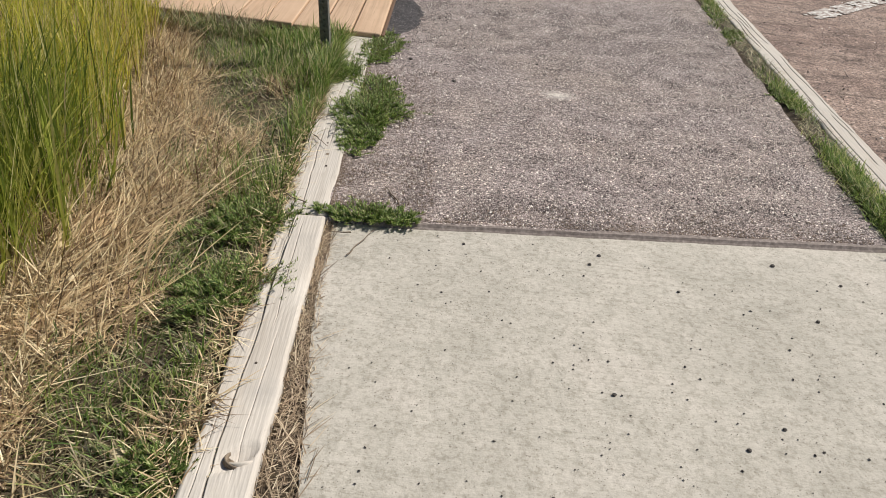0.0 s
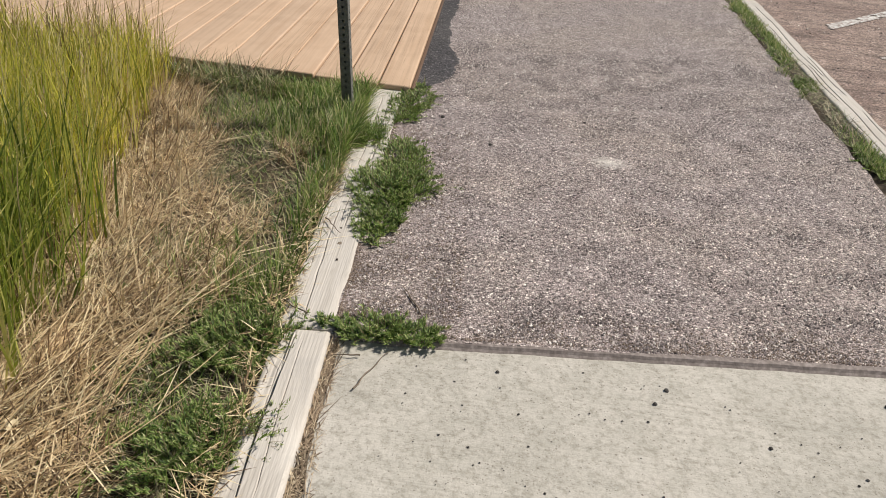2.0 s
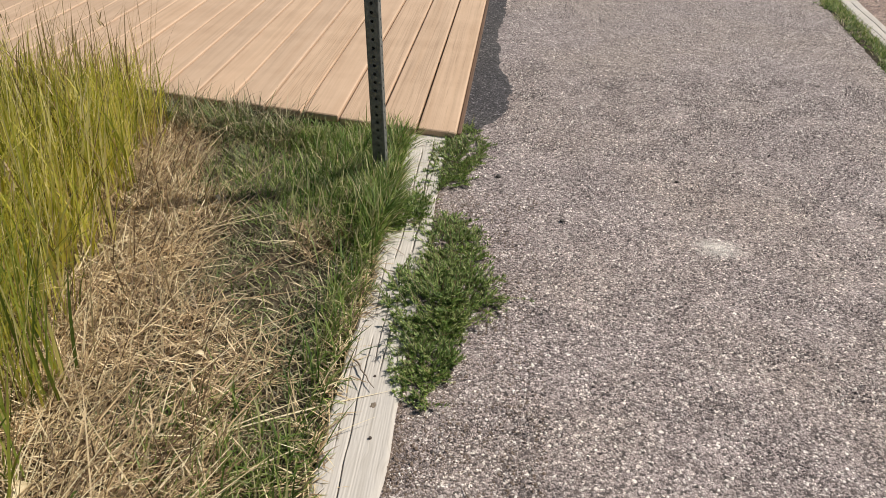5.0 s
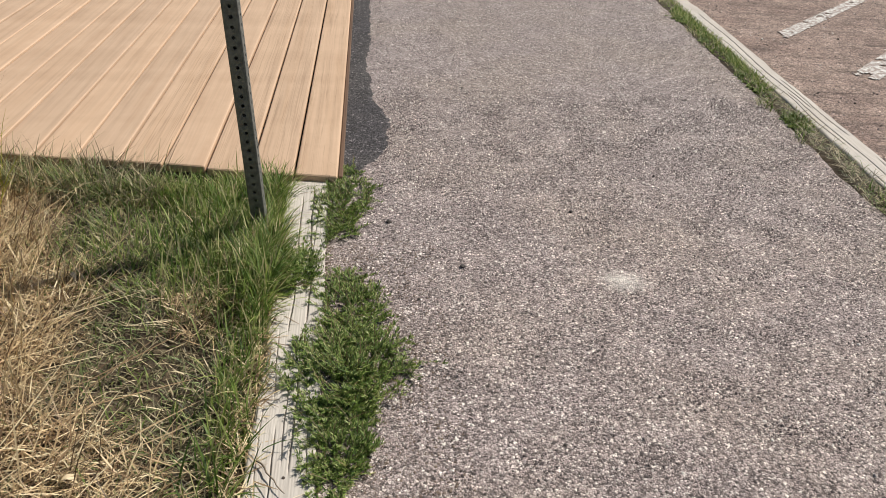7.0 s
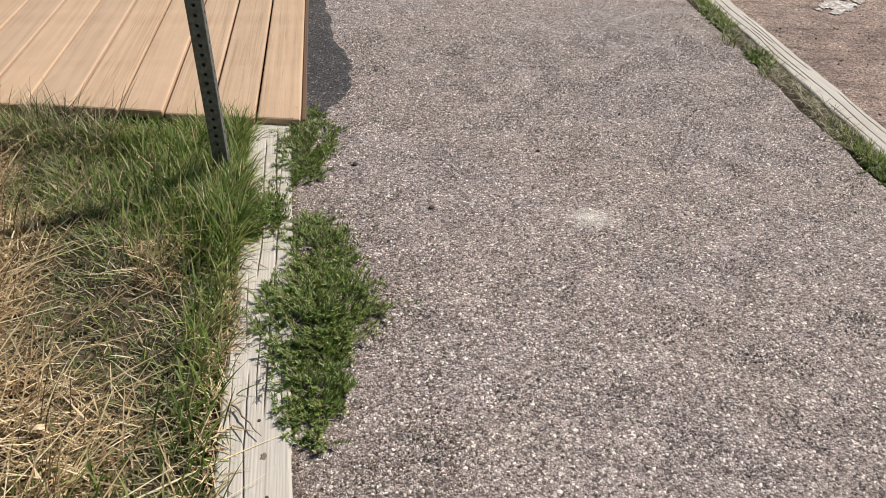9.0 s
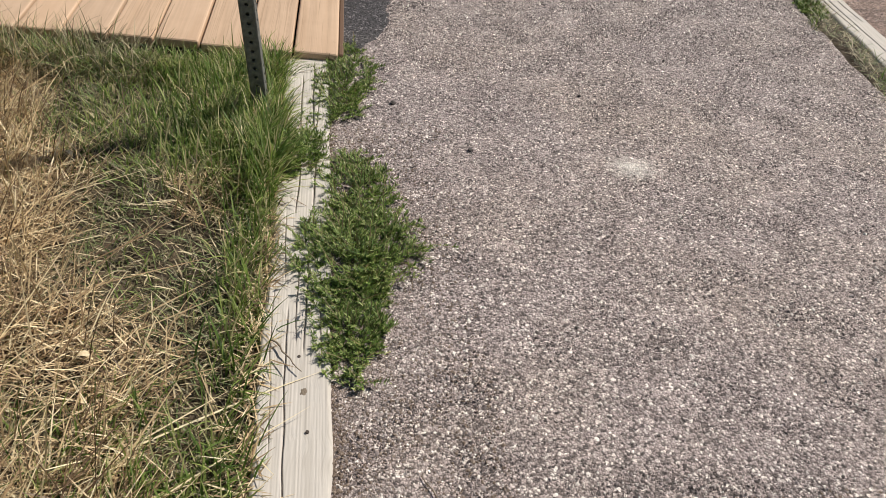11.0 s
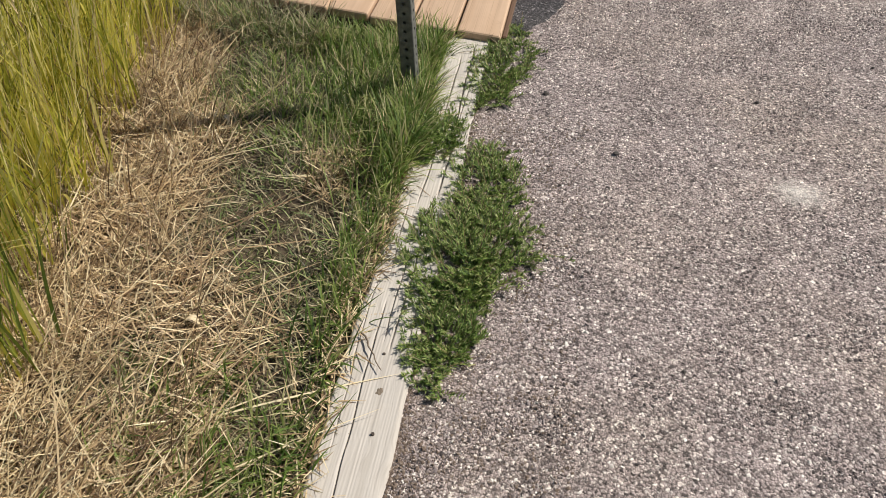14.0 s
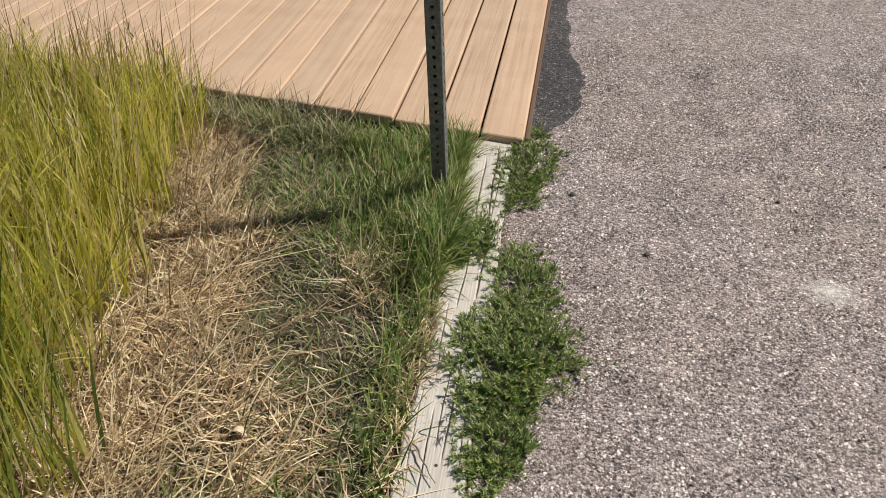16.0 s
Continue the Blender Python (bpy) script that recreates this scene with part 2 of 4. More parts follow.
M_DECK = wood("tan_stained_decking", (0.565, 0.400, 0.272), (0.515, 0.352, 0.232), 20.0, 3.0, 0.7, relief=0.11)
M_DECK_GRAIN = wood("tan_decking_with_open_grain", (0.565, 0.400, 0.272), (0.50, 0.34, 0.22), 20.0, 3.0, 0.7, relief=0.11, lines=0.22)
M_RIM = wood("dark_brown_rim_board", (0.13, 0.075, 0.045), (0.06, 0.035, 0.022), 28.0, 3.0, 0.8)
M_TIMBER = wood("weathered_grey_timber", (0.60, 0.552, 0.492), (0.53, 0.482, 0.422), 44.0, 4.0, 0.9, (0.42, 0.385, 0.345), relief=0.09, wander=0.08, lines=0.06)
M_KNOT = wood("grey_splintered_knot", (0.24, 0.19, 0.14), (0.11, 0.085, 0.06), 60.0, 3.0, 0.9)


def plain(name, stops, scale, rough=0.8, metal=0.0, relief=0.0):
    m, t, b = material(name, rough)
    n = noise_tex(t, coords(t), scale, 5)
    t.links.new(ramp(t, n, stops), b.inputs["Base Color"])
    b.inputs["Metallic"].default_value = metal
    if relief:
        bump(t, b, n, 0.6, relief)
    return m


M_STEEL = plain("dull_galvanised_steel", [(0.3, (0.10, 0.102, 0.092)), (0.7, (0.22, 0.22, 0.198))], 60, 0.6, 0.3, 0.001)
M_PAINT_LINE = plain("worn_white_road_paint", [(0.47, (0.32, 0.255, 0.225)), (0.54, (0.58, 0.56, 0.52)), (0.7, (0.76, 0.73, 0.69))], 55, 0.85, 0, 0.002)
M_SOIL = plain("dry_brown_soil", [(0.3, (0.038, 0.026, 0.016)), (0.5, (0.075, 0.053, 0.032)), (0.7, (0.13, 0.094, 0.056))], 22, 0.95, 0, 0.02)
M_EDGE_BAND = plain("taupe_edge_band", [(0.3, (0.155, 0.125, 0.11)), (0.5, (0.235, 0.192, 0.17)), (0.7, (0.36, 0.305, 0.275))], 75, 0.85, 0, 0.002)
M_NAIL = plain("rusted_nail_steel", [(0.3, (0.05, 0.035, 0.028)), (0.7, (0.11, 0.085, 0.07))], 300, 0.7, 0.3)
# near-black brown: puts the shade under the deck boards into the colour
M_SHADE = plain("framing_timber_shade_tone", [(0.3, (0.05, 0.033, 0.02)), (0.7, (0.10, 0.065, 0.04))], 30, 0.9)
M_DRYLEAF = plain("pale_dry_leaf", [(0.3, (0.55, 0.42, 0.24)), (0.7, (0.72, 0.60, 0.40))], 90, 0.8)


def blade_material(name, stops, through_light=0.35, rough=0.55):
    m, t, b = material(name, rough)
    g = t.nodes.new("ShaderNodeNewGeometry")
    c = ramp(t, g.outputs["Random Per Island"], stops)
    c = mix(t, 1.0, c, ramp(t, noise_tex(t, coords(t), 5.0, 3), [(0.3, (0.86, 0.88, 0.86)), (0.7, (1.1, 1.08, 1.05))]), "MULTIPLY")
    t.links.new(c, b.inputs["Base Color"])
    tr = t.nodes.new("ShaderNodeBsdfTranslucent")
    t.links.new(c, tr.inputs["Color"])
    mx = t.nodes.new("ShaderNodeMixShader")
    mx.inputs[0].default_value = through_light
    t.links.new(b.outputs[0], mx.inputs[1])
    t.links.new(tr.outputs[0], mx.inputs[2])
    t.links.new(mx.outputs[0], t.nodes["Material Output"].inputs["Surface"])
    return m


M_TALL = blade_material("tall_meadow_grass", [(0.0, (0.20, 0.225, 0.03)), (0.25, (0.46, 0.46, 0.065)), (0.55, (0.74, 0.68, 0.12)), (0.80, (0.88, 0.77, 0.24)), (1.0, (0.94, 0.84, 0.46))], 0.52)
M_TALL_GREEN = blade_material("tall_green_grass", [(0.0, (0.085, 0.13, 0.022)), (0.35, (0.25, 0.31, 0.05)), (0.70, (0.47, 0.50, 0.095)), (0.9, (0.68, 0.64, 0.2)), (1.0, (0.84, 0.76, 0.42))], 0.50)
M_GREEN = blade_material("short_green_grass", [(0.0, (0.065, 0.122, 0.022)), (0.35, (0.175, 0.27, 0.056)), (0.70, (0.37, 0.445, 0.125)), (0.86, (0.54, 0.51, 0.25)), (1.0, (0.74, 0.63, 0.38))], 0.45)
M_STRAW = blade_material("dry_straw", [(0.0, (0.10, 0.056, 0.030)), (0.32, (0.37, 0.25, 0.14)), (0.70, (0.75, 0.565, 0.335)), (1.0, (0.97, 0.83, 0.57))], 0.15)
M_LITTER = blade_material("brown_straw_litter", [(0.0, (0.10, 0.068, 0.045)), (0.4, (0.30, 0.215, 0.14)), (0.8, (0.52, 0.40, 0.28)), (1.0, (0.72, 0.60, 0.44))], 0.05)
M_DULL = blade_material("dull_withered_grass", [(0.0, (0.062, 0.055, 0.028)), (0.32, (0.195, 0.168, 0.090)), (0.58, (0.43, 0.355, 0.215)), (0.76, (0.74, 0.62, 0.42)), (0.80, (0.24, 0.29, 0.11)), (1.0, (0.13, 0.185, 0.055))], 0.18)
M_WEED = blade_material("small_leaved_weed", [(0.0, (0.05, 0.10, 0.02)), (0.4, (0.155, 0.25, 0.053)), (0.75, (0.36, 0.465, 0.125)), (1.0, (0.62, 0.63, 0.30))], 0.40)
M_STEM = blade_material("reddish_weed_stem", [(0.0, (0.14, 0.11, 0.05)), (1.0, (0.24, 0.17, 0.08))], 0.1)
M_SEED = blade_material("brown_seed_head", [(0.0, (0.30, 0.20, 0.09)), (0.6, (0.55, 0.41, 0.21)), (1.0, (0.74, 0.61, 0.36))], 0.3)


def pebble_material():
    m, t, b = material("loose_chippings", 0.85)
    g = t.nodes.new("ShaderNodeNewGeometry")
    c = ramp(t, g.outputs["Random Per Island"], [(0.0, (0.060, 0.048, 0.046)), (0.34, (0.120, 0.096, 0.091)), (0.72, (0.224, 0.183, 0.174)), (0.89, (0.37, 0.316, 0.30)), (0.94, (0.74, 0.675, 0.615)), (1.0, (0.90, 0.85, 0.78))])
    t.links.new(c, b.inputs["Base Color"])
    return m


M_PEBBLE = pebble_material()
M_BROWNGRIT = plain("brown_washed_grit", [(0.3, (0.085, 0.058, 0.042)), (0.5, (0.17, 0.122, 0.092)), (0.7, (0.34, 0.27, 0.215))], 110, 0.9)
M_DARKPEBBLE = plain("dark_grit", [(0.3, (0.035, 0.03, 0.028)), (0.7, (0.09, 0.075, 0.065))], 60)

# ---- ground and paved surfaces ----
SL = -0.082                      # lean of the kerb timbers and slabs over the plan
LAWN = -0.032


def kerb_x(y):
    return -0.130 + SL * y       # outer edge of the timber kerb beside the path


def stretched(lo, hi, step, far):
    mid = list(np.arange(lo, hi + 1e-6, step))
    out = [hi + (far - hi) * k for k in (0.002, 0.006, 0.02, 0.06, 0.2, 1.0)]
    inn = [lo - (far + lo) * k for k in (1.0, 0.2, 0.06, 0.02, 0.006, 0.002)]
    return np.array(inn + mid + out)


gx, gy = stretched(-3.0, 2.0, 0.03, 900.0), stretched(-0.5, 5.0, 0.03, 900.0)
X, Y = np.meshgrid(gx, gy)
Z = LAWN + 0.010 * waves(X, Y, 3, 0.5) * np.clip((kerb_x(Y) - 0.13 - X) / 0.2, 0, 1)
Z += 0.022 * np.exp(-((kerb_x(Y) - 0.13 - X) / 0.10) ** 2)
Z = np.where(X > kerb_x(Y) - 0.01, -0.032, Z)
Z = np.where((X > kerb_x(Y) + 0.13), -0.06, Z)
Z = np.where((X > 1.30) & (X < 1.6), -0.010, Z)
Z = np.where((X > 1.385) & (X < 1.54), 0.003, Z)
Z = np.where((Y > 3.61 - 0.107 * (X + 0.4)) & (X < -0.3), -0.09, Z)
Z = np.where((Y < 1.86) & (X > kerb_x(Y) - 0.01) & (X < kerb_x(Y) + 0.13), -0.022, Z)
nx, ny = len(gx), len(gy)
idx = np.arange(nx * ny).reshape(ny, nx)
quads = np.stack([idx[:-1, :-1], idx[:-1, 1:], idx[1:, 1:], idx[1:, :-1]], -1).reshape(-1, 4)
ground = new("ground", quick_mesh("ground", np.stack([X, Y, Z], -1).reshape(-1, 3), quads, M_SOIL))
tagged(ground, "dry brown soil under thin withered grass", "ground", kind="structure")


def sheet_top(name, inside, x0, x1, y0, y1, step, z, mat, label, category, rough=0.0, edge_drop=0.02, lip=0.0, y_lip=2.05):
    """A slab with an uneven top, cut to the outline that inside() tells for the left, right, near and far edge."""
    bm = bmesh.new()
    xs, ys = int((x1 - x0) / step), int((y1 - y0) / step)
    grid = []
    for j in range(ys + 1):
        v = y0 + (y1 - y0) * j / ys
        row = []
        for i in range(xs + 1):
            x, y = inside(i / xs, j / ys)
            d = rough * noise.noise((x * 9, y * 9, z))
            row.append(bm.verts.new((x, y, z + d)))
        grid.append(row)
    for j in range(ys):
        for i in range(xs):
            bm.faces.new((grid[j][i], grid[j][i + 1], grid[j + 1][i + 1], grid[j + 1][i]))
    rim = [e for e in bm.edges if e.is_boundary]
    res = bmesh.ops.extrude_edge_only(bm, edges=rim)
    for g in res["geom"]:
        if isinstance(g, bmesh.types.BMVert):
            g.co.z = z - edge_drop
    for f in bm.faces:
        f.smooth = True
    if lip:
        low = [v for v in bm.verts if v.co.z < z - edge_drop + 1e-5 and v.co.y < y_lip]
        for v in low:
            v.co.y -= lip
    bmesh.ops.split_edges(bm, edges=rim)
    ob = part(name, bm, mat)
    return tagged(ob, label, category, kind="structure")


def joint_y(x):
    return 1.876 + 0.1 * x


def joint_gap(y):
    """Width of the littered gap between the kerb timber and the slab."""
    return 0.028 + 0.056 * min(1.0, max(0.0, (1.55 - y) / 0.65))


def path_outline(u, v):
    far = 30.0
    y = joint_y(0.3) + 0.012 + (far - 2.0) * (v ** 2.2)
    left = kerb_x(min(y, 3.6)) - 0.012
    if y > 3.6:
        left = -0.41 - 0.058 * (y - 3.6) + 0.012
    left += 0.012 * noise.noise((1.3, y * 6, 0))
    right = 1.358 + 0.014 * (y - 3) + 0.018 * noise.noise((7.3, y * 3.1, 0)) + 0.012 * noise.noise((3.3, y * 11, 0))
    x = left + (right - left) * u
    return x, y + (x - 0.3) * 0.1 * max(0.0, 1 - v * 6) + (0.006 * noise.noise((x * 9, 0, 5)) if v == 0 else 0)


path = sheet_top("path", path_outline, 0, 2, 0, 8, 0.025, 0.0, M_ASPHALT, "grey-brown chip-sealed asphalt footpath with worn edges", "footpath", 0.003, 0.045, 0.042)


def slab_outline(u, v):
    y = -3.6 + (joint_y(0.3) + 3.612) * v
    left = kerb_x(y) + joint_gap(y) + 0.010 * noise.noise((2.1, y * 9, 0)) + 0.006 * noise.noise((5.1, y * 31, 0))
    x = left + (1.40 - left) * u
    return x, y + (x - 0.3) * 0.1


slab = sheet_top("pavement", slab_outline, 0, 1.5, 0, 3.5, 0.04, -0.009, M_CONCRETE, "pale broom-finished concrete pavement slab with scattered grit", "pavement", 0.0012, 0.05)


def edge_band_mesh():
    """A low rounded band, added for the asphalt's brown edge, with a wavy far edge."""
    bm = bmesh.new()
    rows = []
    for i in range(141):
        x = -0.16 + i * 0.0108
        y0 = joint_y(0.3) - 0.007 + (x - 0.3) * 0.1 + 0.0025 * noise.noise((x * 14, 3, 1))
        w = 0.011 + 0.005 * math.sin(x * 3.4 - 1.6) + 0.005 * noise.noise((x * 4.1, 7, 2)) + 0.004 * noise.noise((x * 17, 1, 9))
        h = 0.0035 + 0.001 * noise.noise((x * 8, 2, 2))
        rows.append([bm.verts.new(p) for p in ((x, y0 - 0.003, -0.02), (x, y0 - 0.001, -0.0088), (x, y0 + 0.005, -0.0045), (x, y0 + 0.010, h * 0.5), (x, y0 + 0.008 + w, h), (x, y0 + w + 0.012, -0.01))])
    for a, b in zip(rows, rows[1:]):
        for k in range(5):
            bm.faces.new((a[k], b[k], b[k + 1], a[k + 1]))
    bm.faces.new(rows[0][::-1])
    bm.faces.new(rows[-1])
    bmesh.ops.recalc_face_normals(bm, faces=bm.faces[:])
    return bm


# added band in place of the asphalt's own brown edge; the joint has no sealer
edge_band = part("asphalt_edge_band", edge_band_mesh(), M_EDGE_BAND)
tagged(edge_band, "dark taupe band added for the brown asphalt edge at the slab joint", "joint sealer", kind="structure")


def parking_outline(u, v):
    y = -4 + 44 * v
    left = 1.572 + 0.012 * (y - 3.5) + 0.01 * noise.noise((9.1, y * 4, 0))
    return left + 60 * u ** 2, y


parking = sheet_top("parking_lot", parking_outline, 0, 2, 0, 6, 0.05, -0.015, M_PARKING, "worn brown-grey asphalt parking lot", "parking lot", 0.003, 0.05)


def strip_mesh():
    bm = bmesh.new()
    prev = None
    for k in range(420):
        y = 3.60 + 3.2 * k / 419
        deck = -0.400 - 0.058 * (y - 3.6)
        w = 0.115 + 0.070 * math.exp(-((y - 4.12) / 0.21) ** 2) + 0.030 * math.exp(-((y - 3.85) / 0.12) ** 2) - 0.02 * math.exp(-((y - 4.85) / 0.2) ** 2) + 0.020 * noise.noise((4.0, y * 7, 0)) + 0.012 * noise.noise((4.0, y * 28, 3)) + 0.009 * noise.noise((4.0, y * 75, 6))
        w *= min(1.0, (y - 3.56) / 0.22)
        row = [bm.verts.new((deck - 0.02 + (w + 0.02) * i / 6, y, 0.006 - (0.005 if i == 6 else 0))) for i in range(7)]
        if prev:
            for i in range(6):
                bm.faces.new((prev[i], prev[i + 1], row[i + 1], row[i])).smooth = True
        prev = row
    return bm


# darker strip with a ragged outer edge, laid over the path beside the deck
patch = part("dark_asphalt_strip", strip_mesh(), M_DARK_STRIP)
tagged(patch, "dark ragged strip on the asphalt along the deck", "asphalt patch", kind="structure")


def line_mesh(x, y, length, width, seed, wear):
    """A painted stripe running at about 45 degrees, worn to ragged flakes."""
    bm = bmesh.new()
    d, p = Vector((0.69, 0.72, 0)), Vector((0.72, -0.69, 0))
    cell = 0.0125
    made = {}

    def corner(i, j):
        if (i, j) not in made:
            o = Vector((x, y, -0.0095)) + d * (i * cell + 0.006 * noise.noise((seed, i * 0.9, j * 0.9))) + p * (j * cell + 0.006 * noise.noise((seed + 3, i * 0.9, j * 0.9)))
            made[i, j] = bm.verts.new(o)
        return made[i, j]

    wide = round(width / cell)
    for i in range(int(length / cell)):
        for j in range(wide):
            if noise.noise((seed + i * 0.16, j * 0.22, 1)) + 0.35 * noise.noise((seed, i * 0.35, j * 0.35)) + 0.4 + min(0, i * 0.04 - 0.4) > wear:
                bm.faces.new((corner(i, j), corner(i, j + 1), corner(i + 1, j + 1), corner(i + 1, j)))
    bmesh.ops.recalc_face_normals(bm, faces=bm.faces[:])
    return bm


for x, y, w, sd, wear in ((1.90, 5.66, 0.0875, 1.0, 0.0), (2.02, 4.97, 0.15, 2.0, 0.08)):
    tagged(part("parking_line", line_mesh(x, y, 4.0, w, sd, wear), M_PAINT_LINE), "worn white painted line on the parking asphalt", "road marking", "parking lines", "structure")

# ---- kerb timbers ----


def timber(x0, y0, x1, y1, width, top, height, cracks, seed, gouge=None, label="", step=0.008, split=None):
    """A squared timber with rounded arrises, drying cracks and an uneven top; x0, x1 are its edge beside the path."""
    length = math.hypot(x1 - x0, y1 - y0)
    along = Vector(((x1 - x0) / length, (y1 - y0) / length, 0))
    turn = math.atan2(along.y, along.x) - math.pi / 2
    nu, nv = 110, int(length / step)
    U = np.linspace(0, 1, nu + 1)
    V = np.linspace(0, length, nv + 1)
    uu, vv = np.meshgrid(U, V)
    px = -uu * width
    py = vv.copy()
    pz = np.zeros_like(px) + 0.0018 * waves(px * 0.6, py, seed, 0.9) + 0.00025 * waves(px * 60, py * 1.2, seed + 1, 0.5)
    edge = np.minimum(uu, 1 - uu) * width
    pz -= np.where(edge < 0.008, (0.008 - edge) ** 2 / 0.008 * 0.6, 0)
    pz -= np.clip(waves(py, px * 0.1, seed + 5, 0.7) - 0.55, 0, 1) * np.clip(0.02 - edge, 0, 1) * 0.5
    px = px + 0.0022 * waves(py, py * 0.2, seed + 7, 0.35) * np.where((uu < 0.05) | (uu > 0.95), 1.0, 0.0)
    for cu, a, e, deep, wide in cracks:
        centre = cu + 0.034 * waves(vv, vv * 0, seed + int(cu * 50), 0.9) + 0.008 * waves(vv, vv * 0, seed + 3 + int(cu * 70), 0.16)
        on = np.clip((vv - a) / 0.06, 0, 1) * np.clip((e - vv) / 0.06, 0, 1)
        gap = np.abs(uu - centre) * width
        pz -= deep * on * np.clip(1 - gap / wide, 0, 1)
    if split:
        su, sv, drop = split
        pz -= drop * np.clip((uu - su + 0.01 * waves(vv, vv * 0, seed + 2, 0.3)) / 0.02, 0, 1) * np.clip((vv - sv) / 0.15, 0, 1) * (1 + 0.3 * waves(px * 3, py, seed + 4, 0.12))
    if gouge:
        gu, gv = gouge
        r = np.hypot((uu - gu) * width / 0.040, (vv - gv + (uu - gu) * 0.09) / 0.028)
        pz -= 0.016 * np.clip(1 - r, 0, 1) ** 0.6
    ends = np.minimum(vv, length - vv)
    pz -= np.where(ends < 0.012, (0.012 - ends) * 0.5, 0)
    n1 = nu + 1
    verts = np.stack([px, py, pz + top], -1).reshape(-1, 3)
    idt = np.arange(n1 * (nv + 1)).reshape(nv + 1, n1)
    q = np.stack([idt[:-1, :-1], idt[1:, :-1], idt[1:, 1:], idt[:-1, 1:]], -1).reshape(-1, 4)
    loop = np.concatenate([idt[0, :], idt[1:, -1], idt[-1, -2::-1], idt[-2:0:-1, 0]])
    low = verts[loop].copy()
    low[:, 2] = top - height
    base = len(verts)
    k = np.arange(len(loop))
    kn = (k + 1) % len(loop)
    side = np.stack([loop, loop[kn], base + kn, base + k], -1)
    me = quick_mesh("timber", np.concatenate([verts, low]), np.concatenate([q, side]), M_TIMBER)
    ob = new("kerb_timber", me)
    ob.matrix_world = pose(x0, y0, 0, 0, 0, math.degrees(turn))
    return tagged(ob, label, "kerb timber", "kerb timbers")


t0 = timber(kerb_x(-3.1), -3.1, kerb_x(-0.61), -0.61, 0.122, 0.012, 0.12, [(0.5, 0.4, 2.0, 0.010, 0.0022)], 9, None,
            "weathered grey timber kerb edging the concrete slab", 0.03)
t1 = timber(kerb_x(-0.6) + 0.0, -0.6, kerb_x(1.862), 1.862, 0.122, 0.012, 0.12,
            [(0.655, 1.3, 2.46, 0.012, 0.0026), (0.30, 1.5, 1.95, 0.004, 0.0012), (0.82, 0.9, 1.7, 0.005, 0.0013), (0.42, 1.95, 2.45, 0.005, 0.0014), (0.72, 2.1, 2.46, 0.005, 0.0014)], 11, (0.35, 1.57),
            "weathered grey timber kerb with a splintered knot, edging the concrete slab", 0.008, (0.66, 1.85, 0.008))
t2 = timber(kerb_x(1.872) + 0.002, 1.872, kerb_x(3.605), 3.605, 0.132, 0.0085, 0.12,
            [(0.60, 0.0, 0.62, 0.012, 0.0017), (0.50, 0.50, 0.78, 0.010, 0.0015), (0.36, 0.48, 0.86, 0.012, 0.0020), (0.32, 0.95, 1.70, 0.014, 0.0028), (0.58, 0.92, 1.62, 0.012, 0.0024), (0.84, 0.25, 0.7, 0.006, 0.0014), (0.20, 0.45, 0.75, 0.007, 0.0014), (0.74, 0.68, 0.95, 0.008, 0.0015), (0.22, 1.25, 1.6, 0.008, 0.0018)], 23, None,
            "weathered grey timber kerb with long drying cracks beside the path")
KERB_R = 0.012                   # lean of the parking kerb


def kerb_r(y):
    return 1.585 + KERB_R * (y - 3.5)    # edge of the kerb timber beside the parking lot


t3 = timber(kerb_r(-3.0), -3.0, kerb_r(2.392), 2.392, 0.118, 0.012, 0.12,
            [(0.60, 4.2, 5.2, 0.018, 0.0026), (0.80, 3.3, 5.1, 0.014, 0.0026)], 31, None,
            "weathered grey timber kerb between footpath and parking lot", 0.03)
t4 = timber(kerb_r(2.4), 2.4, kerb_r(8.4), 8.4, 0.118, 0.012, 0.12,
            [(0.68, 0.0, 0.9, 0.020, 0.0026), (0.86, 0.1, 1.4, 0.018, 0.0026), (0.30, 0.2, 0.7, 0.014, 0.0022), (0.16, 0.5, 1.5, 0.012, 0.0022), (0.55, 0.8, 2.2, 0.018, 0.0026),
             (0.74, 1.6, 3.1, 0.016, 0.0026), (0.40, 2.0, 3.6, 0.016, 0.0030), (0.22, 1.7, 2.4, 0.010, 0.0022), (0.85, 3.0, 4.6, 0.014, 0.0026)], 37, None,
            "weathered grey timber kerb with open cracks between footpath and parking lot", 0.013)


def nail_mesh():
    bm = bmesh.new()
    bmesh.ops.create_cone(bm, cap_ends=True, segments=10, radius1=0.0034, radius2=0.0028, depth=0.003)
    return mesh_from(bm, "nail")


nail = nail_mesh()
for ob, places in ((t2, ((-0.060, 0.478), (-0.042, 0.305))), (t1, ((-0.060, 1.83),))):
    for x, y in places:
        n = part("nail", nail, M_NAIL, ob)
        n.location = (x, y, 0.0100)


def knot_mesh(rx, ry, rz, seed):
    bm = bmesh.new()
    bmesh.ops.create_icosphere(bm, subdivisions=3, radius=1)
    for v in bm.verts:
        k = 1 + 0.35 * noise.noise(v.co * 2.3 + Vector((seed, 0, 0)))
        v.co = Vector((v.co.x * rx * k, v.co.y * ry * k, v.co.z * rz * k))
    return bm


